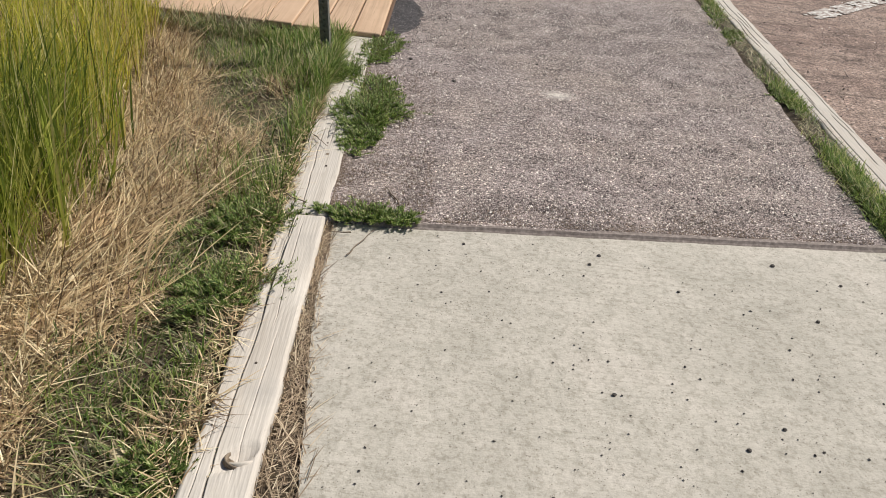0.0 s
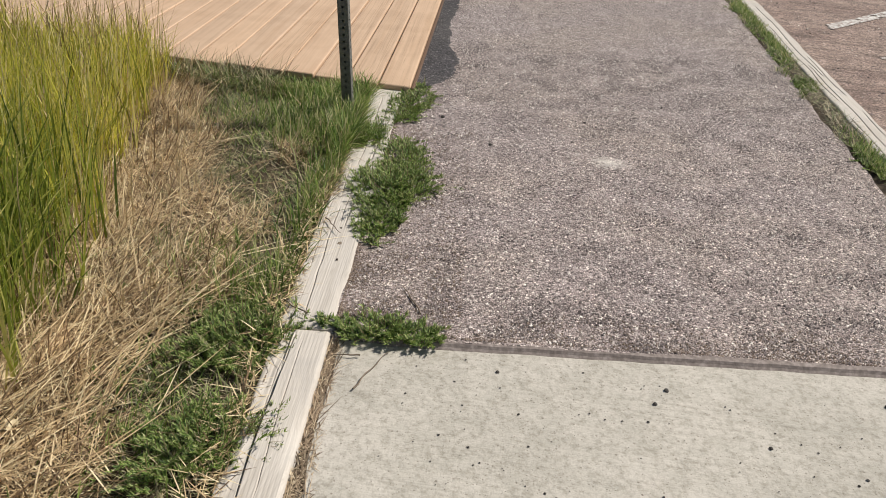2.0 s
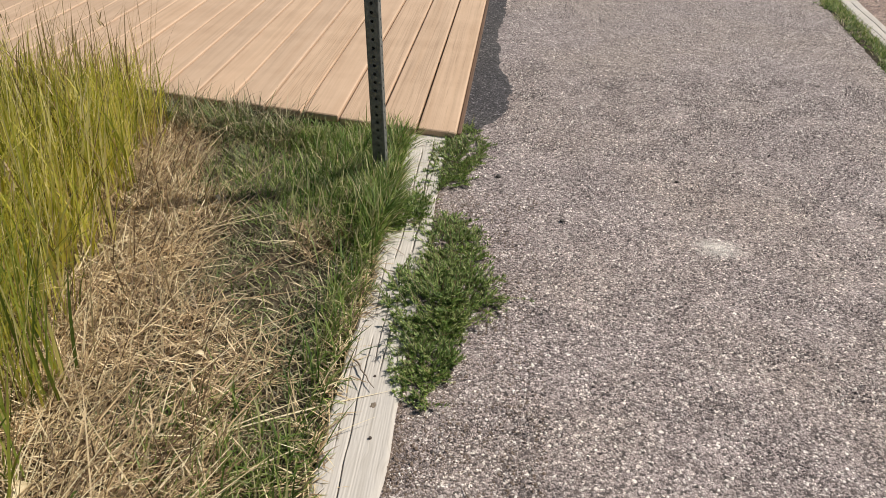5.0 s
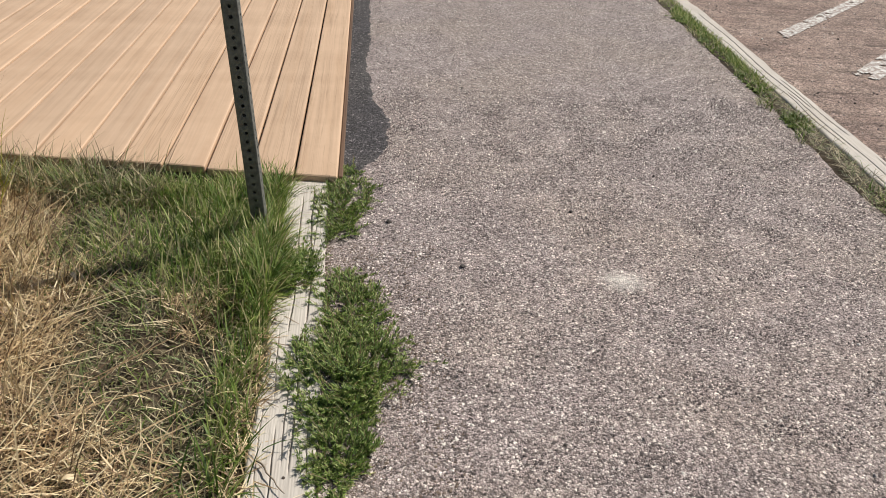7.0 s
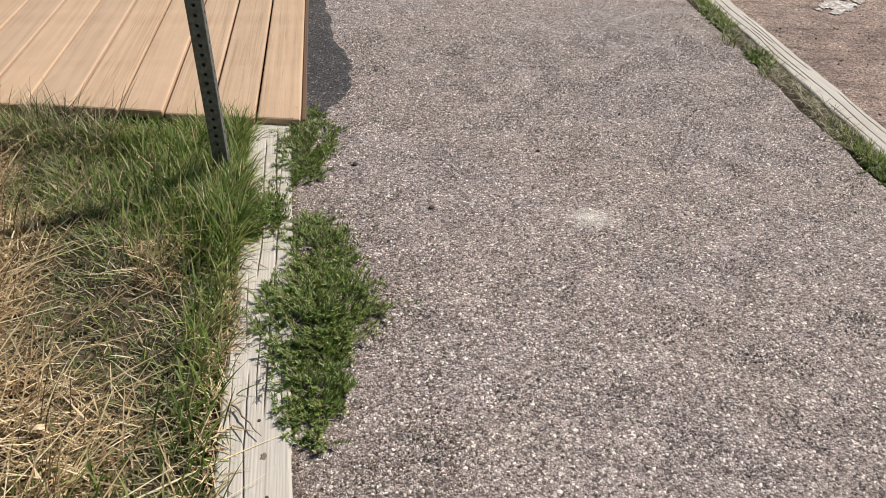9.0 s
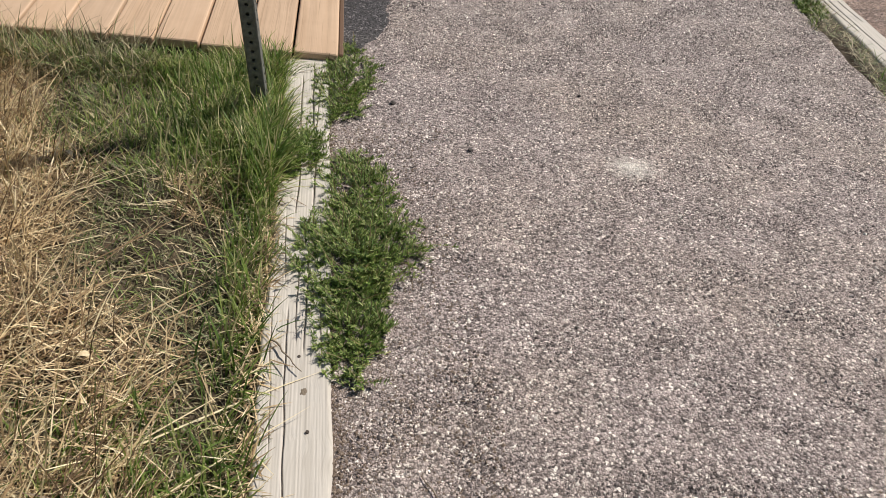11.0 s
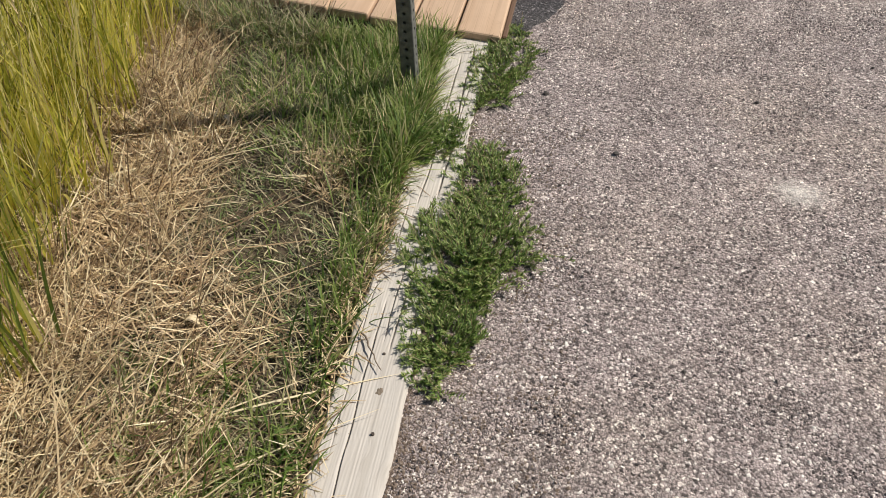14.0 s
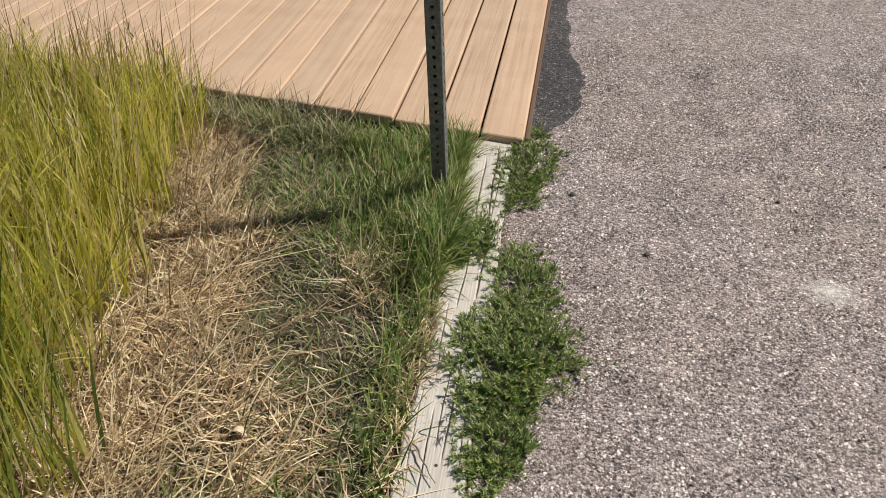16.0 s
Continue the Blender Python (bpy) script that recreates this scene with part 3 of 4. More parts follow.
def splinter_mesh(radius, a0, a1, wide, tall):
    """A curved, tapering sliver of wood standing up round a knot."""
    bm = bmesh.new()
    rows = []
    for k in range(15):
        f = k / 14
        a = a0 + (a1 - a0) * f
        w = wide * (0.25 + math.sin(math.pi * (0.1 + 0.8 * f))) * (1 + 0.3 * noise.noise((f * 9, 2, 1)))
        h = tall * math.sin(math.pi * (0.08 + 0.86 * f)) * (1 + 0.4 * noise.noise((f * 7, 5, 3)))
        d = Vector((math.cos(a), 0.72 * math.sin(a), 0))
        rows.append([bm.verts.new(d * (radius - w) + Vector((0, 0, -0.006))), bm.verts.new(d * (radius - w * 0.5) + Vector((0, 0, h))),
                     bm.verts.new(d * (radius + w * 0.5) + Vector((0, 0, h * 0.8))), bm.verts.new(d * (radius + w) + Vector((0, 0, -0.006)))])
    for p, q in zip(rows, rows[1:]):
        for i in range(3):
            bm.faces.new((p[i], p[i + 1], q[i + 1], q[i])).smooth = True
    bm.faces.new(rows[0])
    bm.faces.new(rows[-1][::-1])
    bmesh.ops.recalc_face_normals(bm, faces=bm.faces[:])
    return bm


kn = part("knot", knot_mesh(0.020, 0.009, 0.004, 0.0), M_KNOT, t1, "dark grey splintered knot")
kn.matrix_basis = pose(-0.050, 1.562, 0.002, 0, 4, -38)
for radius, a0, a1, wide, tall, dx, dy, mat in ((0.030, 2.5, 4.6, 0.0030, 0.004, -0.030, 1.570, M_KNOT), (0.028, 4.1, 5.9, 0.0050, 0.007, -0.036, 1.574, M_TIMBER)):
    sp = part("splinter", splinter_mesh(radius, a0, a1, wide, tall), mat, t1)
    sp.location = (dx, dy, 0.010)
kt = part("knot", knot_mesh(0.008, 0.011, 0.002, 4.0), M_KNOT, t2, "small grey knot")
kt.location = (-0.050, 0.395, 0.0075)

# ---- deck ----
DECK_TOP, PITCH, BOARD = 0.032, 0.1437, 0.1365
BDIR = math.atan(0.058)          # boards lean to the left over the plan
deck = thing("wooden_deck", "low tan-stained wooden deck with long parallel boards", "deck", (-0.394, 3.574, 0))
deck.rotation_euler = (0, 0, BDIR)
SKEW = math.tan(math.atan(0.107) + BDIR)  # the slanting front end, in the deck's own axes


def board_mesh(k):
    bm = bmesh.new()
    x1, x0 = -k * PITCH, -k * PITCH - BOARD
    ya, yb = -x1 * SKEW, -x0 * SKEW
    far = 9.0
    v = [bm.verts.new(c) for c in ((x0, yb, 0), (x1, ya, 0), (x1, far, 0), (x0, far, 0))]
    f = bm.faces.new(v)
    r = bmesh.ops.extrude_face_region(bm, geom=[f])
    for g in r["geom"]:
        if isinstance(g, bmesh.types.BMVert):
            g.co.z -= 0.030
    bmesh.ops.recalc_face_normals(bm, faces=bm.faces[:])
    bevel_all(bm, 0.009, 3)
    for vv in bm.verts:
        vv.co.x -= x0 + BOARD / 2
        vv.co.z += 0.0015 * math.sin(k * 2.7)
        if vv.co.y < 3.5:
            vv.co.y += 0.007 * math.sin(k * 5.1) + 0.003 * noise.noise((vv.co.x * 60, k, 0))
    return bm, x0 + BOARD / 2


for k in range(25):
    bm, cx = board_mesh(k)
    b = part("board", bm, M_DECK_GRAIN if k in (0, 1, 2, 4) else M_DECK, deck)
    b.location = (cx, 0, DECK_TOP)


def rim_mesh(front):
    bm = bmesh.new()
    if front:
        box(bm, 0, 0, -0.15, 3.6, 0.035, 0)
    else:
        box(bm, 0.001, 0.03, -0.10, 0.016, 9.0, 0)
    bevel_all(bm, 0.003)
    return bm


rim = part("rim_board", rim_mesh(False), M_RIM, deck, "dark brown rim board")
rim.location = (0, 0, DECK_TOP - 0.013)
# joist set back under the boards, its dark colour painting the shaded recess
head = part("rim_joist", rim_mesh(True), M_SHADE, deck, "framing joist set back under the boards, coloured dark for the shade there")
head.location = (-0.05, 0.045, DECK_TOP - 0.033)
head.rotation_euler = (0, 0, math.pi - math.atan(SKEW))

# ---- sign post ----


def post_mesh(height, side, pitch, hole):
    bm = bmesh.new()
    cells = int(height / pitch)
    h = side / 2
    for face in range(4):
        m = Matrix.Rotation(face * math.pi / 2, 4, "Z")
        for c in range(cells):
            z0, z1 = c * pitch, (c + 1) * pitch
            zc = (z0 + z1) / 2
            ring = [bm.verts.new(m @ Vector((hole * math.cos(a), -h, zc + hole * math.sin(a)))) for a in np.arange(8) * math.pi / 4]
            deep = [bm.verts.new(m @ Vector((hole * math.cos(a), -h + 0.003, zc + hole * math.sin(a)))) for a in np.arange(8) * math.pi / 4]
            q = pitch / 2
            rim8 = [bm.verts.new(m @ Vector((x, -h, zc + z))) for x, z in ((h, 0), (h, q), (0, q), (-h, q), (-h, 0), (-h, -q), (0, -q), (h, -q))]
            for i in range(8):
                j = (i + 1) % 8
                bm.faces.new((rim8[i], rim8[j], ring[j], ring[i]))
                bm.faces.new((ring[i], ring[j], deep[j], deep[i]))
    bmesh.ops.remove_doubles(bm, verts=bm.verts[:], dist=0.0003)
    bmesh.ops.recalc_face_normals(bm, faces=bm.faces[:])
    edges = [e for e in bm.edges if abs(abs(e.verts[0].co.x) - h) < 1e-4 and abs(abs(e.verts[0].co.y) - h) < 1e-4 and abs(e.verts[0].co.x - e.verts[1].co.x) < 1e-4 and abs(e.verts[0].co.y - e.verts[1].co.y) < 1e-4]
    bmesh.ops.bevel(bm, geom=edges, offset=0.004, segments=2, affect="EDGES", profile=0.5)
    return bm


post = part("sign_post", post_mesh(2.3, 0.0405, 0.0254, 0.0050), M_STEEL)
post.matrix_world = pose(-0.580, 3.262, -0.12, 2.4, -1.5, 3)
tagged(post, "square perforated grey steel sign post standing in grass", "sign post")

# ---- grass ----


def tall_x(y):
    return np.minimum(-0.42 - 0.295 * y, -0.95 + 0.02 * y)     # where the tall grass begins


def deck_front(x):
    return 3.588 - 0.107 * (x + 0.40)


def scatter(n, x0, x1, y0, y1, keep):
    x, y = rng.uniform(x0, x1, n), rng.uniform(y0, y1, n)
    ok = keep(x, y) > rng.uniform(0, 1, n)
    return x[ok], y[ok]


def foot(x, y, z=LAWN - 0.004):
    return np.stack([x, y, np.full_like(x, z) + 0.010 * waves(x, y, 3, 0.5) + 0.022 * np.exp(-((kerb_x(y) - 0.13 - x) / 0.10) ** 2)], 1)


def lawn(x, y):
    return ((x < kerb_x(y) - 0.125) & (x > tall_x(y) - 0.15) & (y < deck_front(x) - 0.045)) * np.clip((y + 1.1) / 1.2, 0, 1)


def straw_share(x, y):
    """1 where the lawn is dry straw beside the tall grass, 0 where it is green."""
    d = (x - tall_x(y)) / (kerb_x(y) - 0.13 - tall_x(y))
    v = 0.49 - d + 0.28 * waves(x, y, 21, 0.8)
    v = v - 0.9 * np.clip((y - 2.95) / 0.25, 0, 1) * np.clip((x + 1.22) / 0.12, 0, 1)
    return np.clip(v * 3 + 0.5, 0, 1)


def u(a, b, n):
    return rng.uniform(a, b, n)


def stuff(name, pieces, mat, label, category):
    v, q = merged(pieces)
    return tagged(new(name, quick_mesh(name, v, q, mat)), label, category, kind="stuff")


# tall meadow grass
def meadow(x, y):
    inner = np.clip(1.05 - (tall_x(y) - x) * 0.35, 0.12, 1) * np.clip(1.0 + y * 0.9, 0.12, 1)
    ragged = (np.hypot((x + 2.2) / 3.6, (y - 1.2) / 4.2) + 0.25 * waves(x, y, 51, 2.5) < 1)
    return ((x < tall_x(y) + 0.06 * waves(x, y, 5, 0.4)) & (y < deck_front(x) - 0.03)) * inner * ragged


tx, ty = scatter(150000, -5.2, -0.7, -2.6, 4.2, lambda x, y: meadow(x, y) * np.clip(0.72 + 0.55 * waves(x, y, 71, 0.16), 0.12, 1))
n = len(tx)
tall = np.clip(1.6 - 0.28 * ty, 0.62, 1.08) * (1 + 0.16 * waves(tx, ty, 73, 0.3))
lean = 0.9 * waves(tx, ty, 75, 0.35) + u(-1.7, 1.4, n)
greener = ty + 0.25 * waves(tx, ty, 77, 0.6) + u(-0.3, 0.3, n) < 2.25
for name, k, mat, label in (("tall_grass", ~greener, M_TALL, "tall yellow-green meadow grass, dense and drying at the tips"), ("green_tall_grass", greener, M_TALL_GREEN, "tall deep green meadow grass with yellow tips")):
    fx, fy, fh, fl = tx[k], ty[k], tall[k], lean[k]
    m = len(fx)
    pieces = [blades(foot(fx, fy), u(0.18, 0.52, m) * fh, 0.0028 + 0.0062 * u(0, 1, m) ** 2.2, fl, u(-0.10, 0.26, m), 0.05 + 1.2 * u(0, 1, m) ** 2.4, 5)]
    w = (rng.uniform(0, 1, m) < 0.16) & (fx < tall_x(fy) - 0.08)
    m = int(w.sum())
    pieces.append(blades(foot(fx[w], fy[w]), u(0.22, 0.5, m) * fh[w], u(0.006, 0.011, m), u(-2.2, 1.8, m), u(0.0, 0.25, m), u(0.2, 1.2, m), 6))
    stuff(name, pieces, mat, label, "tall grass")
k = rng.uniform(0, 1, n) < 0.10
m = int(k.sum())
stuff("dry_tall_grass", [blades(foot(tx[k] + u(-0.03, 0.05, m), ty[k]), u(0.12, 0.5, m), u(0.002, 0.0045, m), u(-2.2, 1.8, m), u(0.0, 0.45, m), u(0.0, 0.7, m), 4)], M_STRAW, "dry straw-coloured blades among the tall grass", "tall grass")

# stalks with seed heads at the margin and by the deck
sx, sy = scatter(260, -2.6, -0.9, 0.6, 4.0, lambda x, y: ((x < tall_x(y) + 0.02) & (x > tall_x(y) - 0.8) & (y < deck_front(x) - 0.05)) * 1.0)
n = len(sx)
az, ti, be, le = u(-1.2, 1.2, n), u(0, 0.15, n), u(0, 0.3, n), u(0.45, 0.75, n)
pieces = [blades(foot(sx, sy), le, np.full(n, 0.0022), az, ti, be, 5)]
tips = pieces[0][0].reshape(n, 12, 3)[:, 8:10].mean(1)
for k in range(7):
    m = tips + np.stack([u(-0.006, 0.006, n), u(-0.006, 0.006, n), u(0.0, 0.09, n)], 1)
    pieces.append(blades(m, u(0.018, 0.035, n), u(0.003, 0.005, n), u(0, 6.28, n), u(0.1, 0.5, n), u(0, 0.3, n), 2))
dx, dy = u(-2.0, -1.50, 110), u(3.40, 3.66, 110)
dry = blades(foot(dx, dy), u(0.22, 0.48, 110), u(0.003, 0.006, 110), u(-1.6, 1.6, 110), u(0, 0.2, 110), u(-0.1, 0.45, 110), 5)
pieces.append(dry)
stuff("seed_stalks", pieces, M_SEED, "thin brown grass stalks with seed heads", "grass stalks")

# low sparse grass of the field round about
fx, fy = u(-9.0, -0.5, 26000), u(-6.0, 5.0, 26000)
ok = (fx < kerb_x(fy) - 0.14) & (fy < deck_front(fx) - 0.05) & ~((fx > -1.8) & (fy > 0.2)) & (0.55 + 0.5 * waves(fx, fy, 61, 1.5) > u(0, 1, 26000))
fx, fy = fx[ok], fy[ok]
n = len(fx)
stuff("field_grass", [blades(foot(fx, fy), u(0.04, 0.16, n), u(0.004, 0.009, n), u(0, 6.28, n), u(0.2, 1.2, n), u(0.1, 0.8, n), 3)], M_DULL, "low withered grass of the open field", "grass")

# straw lying and standing between the tall grass and the lawn
sx, sy = scatter(182000, -2.0, -0.1, -1.1, 3.9, lambda x, y: lawn(x, y) * straw_share(x, y))
n = len(sx)
p1 = blades(foot(sx, sy) + np.stack([0 * sx, 0 * sx, u(0, 0.030, n)], 1), u(0.02, 0.10, n), u(0.0012, 0.0034, n), u(0, 6.28, n), u(0.85, 1.5, n), u(-0.1, 0.5, n), 3)
k = rng.uniform(0, 1, n) < 0.12
m = int(k.sum())
p2 = blades(foot(sx[k], sy[k]), u(0.06, 0.20, m), u(0.0016, 0.0034, m), u(-1.8, 1.8, m), u(0.1, 0.9, m), u(0.1, 0.9, m), 4)
k = rng.uniform(0, 1, n) < 0.010
m = int(k.sum())
p3 = blades(foot(sx[k], sy[k]) + np.array([0, 0, 0.02]), u(0.12, 0.36, m), u(0.0026, 0.0048, m), u(0.2, 1.9, m), u(1.3, 1.52, m), u(-0.1, 0.12, m), 4)
m = 420
wx, wy = rng.normal(-0.82, 0.09, m), rng.normal(1.66, 0.20, m)
p4 = blades(foot(wx, wy) + np.stack([0 * wx, 0 * wx, u(0.005, 0.055, m)], 1), u(0.10, 0.28, m), u(0.0018, 0.0038, m), rng.normal(1.25, 0.55, m), u(1.2, 1.52, m), u(-0.15, 0.25, m), 4)
stuff("dry_straw", [p1, p2, p3, p4], M_STRAW, "dry golden straw lying in a tangled mat", "straw")

# dull withered turf
sx, sy = scatter(158000, -1.8, -0.1, -1.1, 3.9, lambda x, y: lawn(x, y) * (1 - 0.75 * straw_share(x, y)))
n = len(sx)
p1 = blades(foot(sx, sy), u(0.02, 0.065, n), u(0.0016, 0.0038, n), u(0, 6.28, n), u(0.7, 1.5, n), u(0, 0.7, n), 3)
stuff("withered_turf", [p1], M_DULL, "short dull olive-brown withered turf", "turf")


def green_share(x, y):
    v = (0.13 + 0.14 * (y < 2.25)) * (1 - straw_share(x, y)) * np.clip(0.75 + 0.8 * waves(x, y, 33, 0.45), 0, 1)
    v = np.maximum(v, 0.95 * np.exp(-(((x + 0.62) / 0.22) ** 2 + ((y - 3.22) / 0.26) ** 2)))
    v = np.maximum(v, 0.48 * np.exp(-(((x + 0.92) / 0.30) ** 4 + ((y - 3.22) / 0.30) ** 4)))
    v = np.maximum(v, 0.3 * np.exp(-((x - kerb_x(y) + 0.15) / 0.03) ** 2) * (y > 2.2))
    return lawn(x, y) * v


sx, sy = scatter(125000, -1.7, -0.1, -1.1, 3.9, green_share)
n = len(sx)
near_post = np.exp(-(((sx + 0.60) / 0.25) ** 2 + ((sy - 3.15) / 0.30) ** 2))
p1 = blades(foot(sx, sy), u(0.025, 0.06, n) + 0.07 * near_post * u(0.3, 1, n), u(0.0018, 0.0036, n), u(0, 6.28, n), u(0.05, 0.8, n), u(0.1, 1.1, n), 4)
stuff("green_grass", [p1], M_GREEN, "short green grass growing through the withered turf", "grass")

# longer grass hanging over the kerb and along the deck front
sx, sy = scatter(5000, -0.75, -0.40, 2.1, 3.6, lambda x, y: (np.abs(x - kerb_x(y) + 0.165) < 0.04) * np.clip(0.12 + 0.9 * np.exp(-((y - 3.04) / 0.15) ** 2), 0, 1) * 1.0)
n = len(sx)
p1 = blades(foot(sx, sy), u(0.05, 0.14, n), u(0.002, 0.0042, n), u(-1.0, 1.0, n), u(0.1, 0.7, n), u(0.2, 1.1, n), 4)
fx = u(-2.2, -0.55, 4200)
fy = deck_front(fx) - u(0.055, 0.14, 4200) + 0.05 * (fx > -0.85)
p2 = blades(foot(fx, fy), u(0.03, 0.10, 4200), u(0.002, 0.004, 4200), u(0, 6.28, 4200), u(0.1, 0.7, 4200), u(0.2, 1.2, 4200), 4)
stuff("kerb_grass", [p1, p2], M_GREEN, "longer green grass along the timber kerb and the deck edge", "grass")

fx = -2.3 + 1.35 * u(0, 1, 2600) ** 0.8
fy = deck_front(fx) - u(0.05, 0.20, 2600)
p1 = blades(foot(fx, fy), u(0.05, 0.20, 2600), u(0.0016, 0.0034, 2600), u(-2.8, 2.8, 2600), u(0.1, 1.0, 2600), u(0.3, 1.5, 2600), 4)
stuff("deck_edge_straw", [p1], M_DULL, "withered grass drooping beside the deck front", "dry grass")

# straw and crumbs between the kerb timber and the slab
sy = u(-0.2, 1.85, 5200)
sx = kerb_x(sy) + np.array([joint_gap(q) for q in sy]) * u(0.02, 1.12, 5200)
p1 = blades(np.stack([sx, sy, u(-0.020, -0.006, 5200)], 1), u(0.006, 0.028, 5200), u(0.0010, 0.0024, 5200), u(0, 6.28, 5200), u(1.45, 1.62, 5200), u(-0.05, 0.08, 5200), 2)
k = rng.uniform(0, 1, 5200) < 0.12
m = int(k.sum())
p2 = blades(np.stack([sx[k], sy[k], u(-0.012, -0.002, m)], 1), u(0.03, 0.09, m), u(0.0012, 0.0024, m), rng.normal(1.65, 0.4, m), u(1.5, 1.6, m), u(-0.04, 0.04, m), 3)
stuff("joint_straw", [p1, p2], M_LITTER, "straw litter filling the joint beside the slab", "straw")

# grass strip along the parking kerb: green in patches, withered between
sy = u(1.7, 8.0, 15000)
sx = kerb_r(sy) - 0.125 + 0.004 - (0.085 + 0.035 * waves(sy, sy * 0, 8, 0.5) + 0.02 * waves(sy, sy * 0, 9, 0.15)) * u(0, 1, 15000) ** 1.4
grown = np.clip(-0.02 + 0.7 * waves(sx * 2, sy, 44, 0.7) + 0.8 * (sy > 4.6) + 1.2 * np.exp(-((sy - 2.45) / 0.3) ** 2) + 0.8 * np.exp(-((sy - 3.25) / 0.15) ** 2), 0, 1)
ok = grown > u(0, 1, 15000)
gx_, gy_ = sx[ok], sy[ok]
n = len(gx_)
stuff("kerb_strip_grass", [blades(np.stack([gx_, gy_, np.full(n, 0.0)], 1), u(0.015, 0.05, n), u(0.0016, 0.0036, n), u(0, 6.28, n), u(0.1, 1.0, n), u(0.1, 1.0, n), 3)], M_GREEN, "low green grass strip against the parking kerb", "grass")
ok = ~ok & (u(0, 1, 15000) < 0.6)
gx_, gy_ = sx[ok], sy[ok]
n = len(gx_)
stuff("kerb_strip_straw", [blades(np.stack([gx_, gy_, np.full(n, 0.003)], 1), u(0.015, 0.06, n), u(0.0014, 0.003, n), u(0, 6.28, n), u(0.9, 1.5, n), u(0.0, 0.5, n), 3)], M_DULL, "withered grass and litter against the parking kerb", "dry grass")


# tufts round the post and over the kerb
for label, cx, cy, sxx, syy, count, l0, l1 in (("dense green grass tuft round the foot of the post", -0.60, 3.20, 0.12, 0.12, 1900, 0.05, 0.15),
                                              ("green grass tuft arching over the kerb timber", -0.545, 3.02, 0.05, 0.09, 1300, 0.07, 0.17),
                                              ("green grass tuft between post and deck", -0.60, 3.47, 0.06, 0.05, 700, 0.06, 0.15),
                                              ("green grass tuft against the deck front", -0.80, 3.48, 0.09, 0.05, 500, 0.05, 0.10),
                                              ("green grass tuft against the deck front", -1.05, 3.53, 0.09, 0.04, 320, 0.05, 0.09),
                                              ("green grass tuft beside the kerb timber", -0.535, 2.72, 0.025, 0.13, 220, 0.05, 0.12),
                                              ("green grass tuft beside the kerb timber", -0.505, 2.40, 0.025, 0.12, 200, 0.05, 0.12),
                                              ("green grass tuft beside the kerb timber", -0.49, 2.08, 0.04, 0.08, 200, 0.04, 0.10),
                                              ("thin green grass tuft in withered turf", -0.58, 2.00, 0.09, 0.08, 420, 0.03, 0.10),
                                              ("thin green grass tuft in withered turf", -0.60, 1.55, 0.07, 0.09, 220, 0.03, 0.08),
                                              ("thin green grass tuft in withered turf", -0.70, 2.15, 0.08, 0.08, 260, 0.04, 0.10),
                                              ("thin green grass tuft in withered turf", -0.62, 1.15, 0.10, 0.10, 220, 0.03, 0.09),
                                              ("thin green grass tuft in withered turf", -0.45, 1.14, 0.05, 0.10, 240, 0.03, 0.08)):
    tx_, ty_ = rng.normal(cx, sxx, count), rng.normal(cy, syy, count)
    ok = (tx_ < kerb_x(ty_) - 0.128) & (ty_ < deck_front(tx_) - 0.02)
    tx_, ty_ = tx_[ok], ty_[ok]
    n = len(tx_)
    v, q = blades(foot(tx_, ty_), u(l0, l1, n), u(0.0022, 0.0048, n), u(-2.4, 2.4, n), u(0.0, 0.55, n), u(0.3, 1.5, n), 5)
    tuft = thing("grass_tuft", label, "grass tuft", (cx, cy, LAWN), "grass tufts")
    part("foliage", quick_mesh("foliage", v - np.array([cx, cy, LAWN]), q, M_GREEN), None, tuft)
    d = rng.uniform(0, 1, n) < 0.14
    m = int(d.sum())
    v, q = blades(foot(tx_[d], ty_[d]), u(l0, l1, m), u(0.0016, 0.003, m), u(-2.6, 2.6, m), u(0.3, 1.2, m), u(0.2, 1.0, m), 4)
    tagged(part("dead_foliage", quick_mesh("dead_foliage", v - np.array([cx, cy, LAWN]), q, M_STRAW), None, tuft, "straw-coloured dead blades"), kind="stuff")

# straw lying over the inner edge of the kerb timbers
sy = u(0.4, 3.0, 1100)
sx = kerb_x(sy) - 0.128 + rng.normal(-0.012, 0.014, 1100)
p1 = blades(np.stack([sx, sy, u(0.000, 0.013, 1100)], 1), u(0.02, 0.08, 1100), u(0.0016, 0.0036, 1100), u(0, 6.28, 1100), u(1.2, 1.55, 1100), u(-0.1, 0.15, 1100), 3)
stuff("kerb_straw", [p1], M_STRAW, "loose straw along the inner edge of the kerb timbers", "straw")
cy_ = 2.40
gx_, gy_ = rng.normal(1.41, 0.03, 900), rng.normal(cy_, 0.17, 900)
v, q = blades(np.stack([gx_, gy_, np.full(900, -0.005)], 1), u(0.03, 0.085, 900), u(0.002, 0.0042, 900), u(1.5, 5.0, 900), u(0.2, 0.9, 900), u(0.3, 1.2, 900), 4)
tuft = thing("grass_tuft", "long green grass tuft arching from the kerb over the path edge", "grass tuft", (1.41, cy_, 0), "grass tufts")
part("foliage", quick_mesh("foliage", v - np.array([1.41, cy_, 0]), q, M_GREEN), None, tuft)

# ---- weeds ----


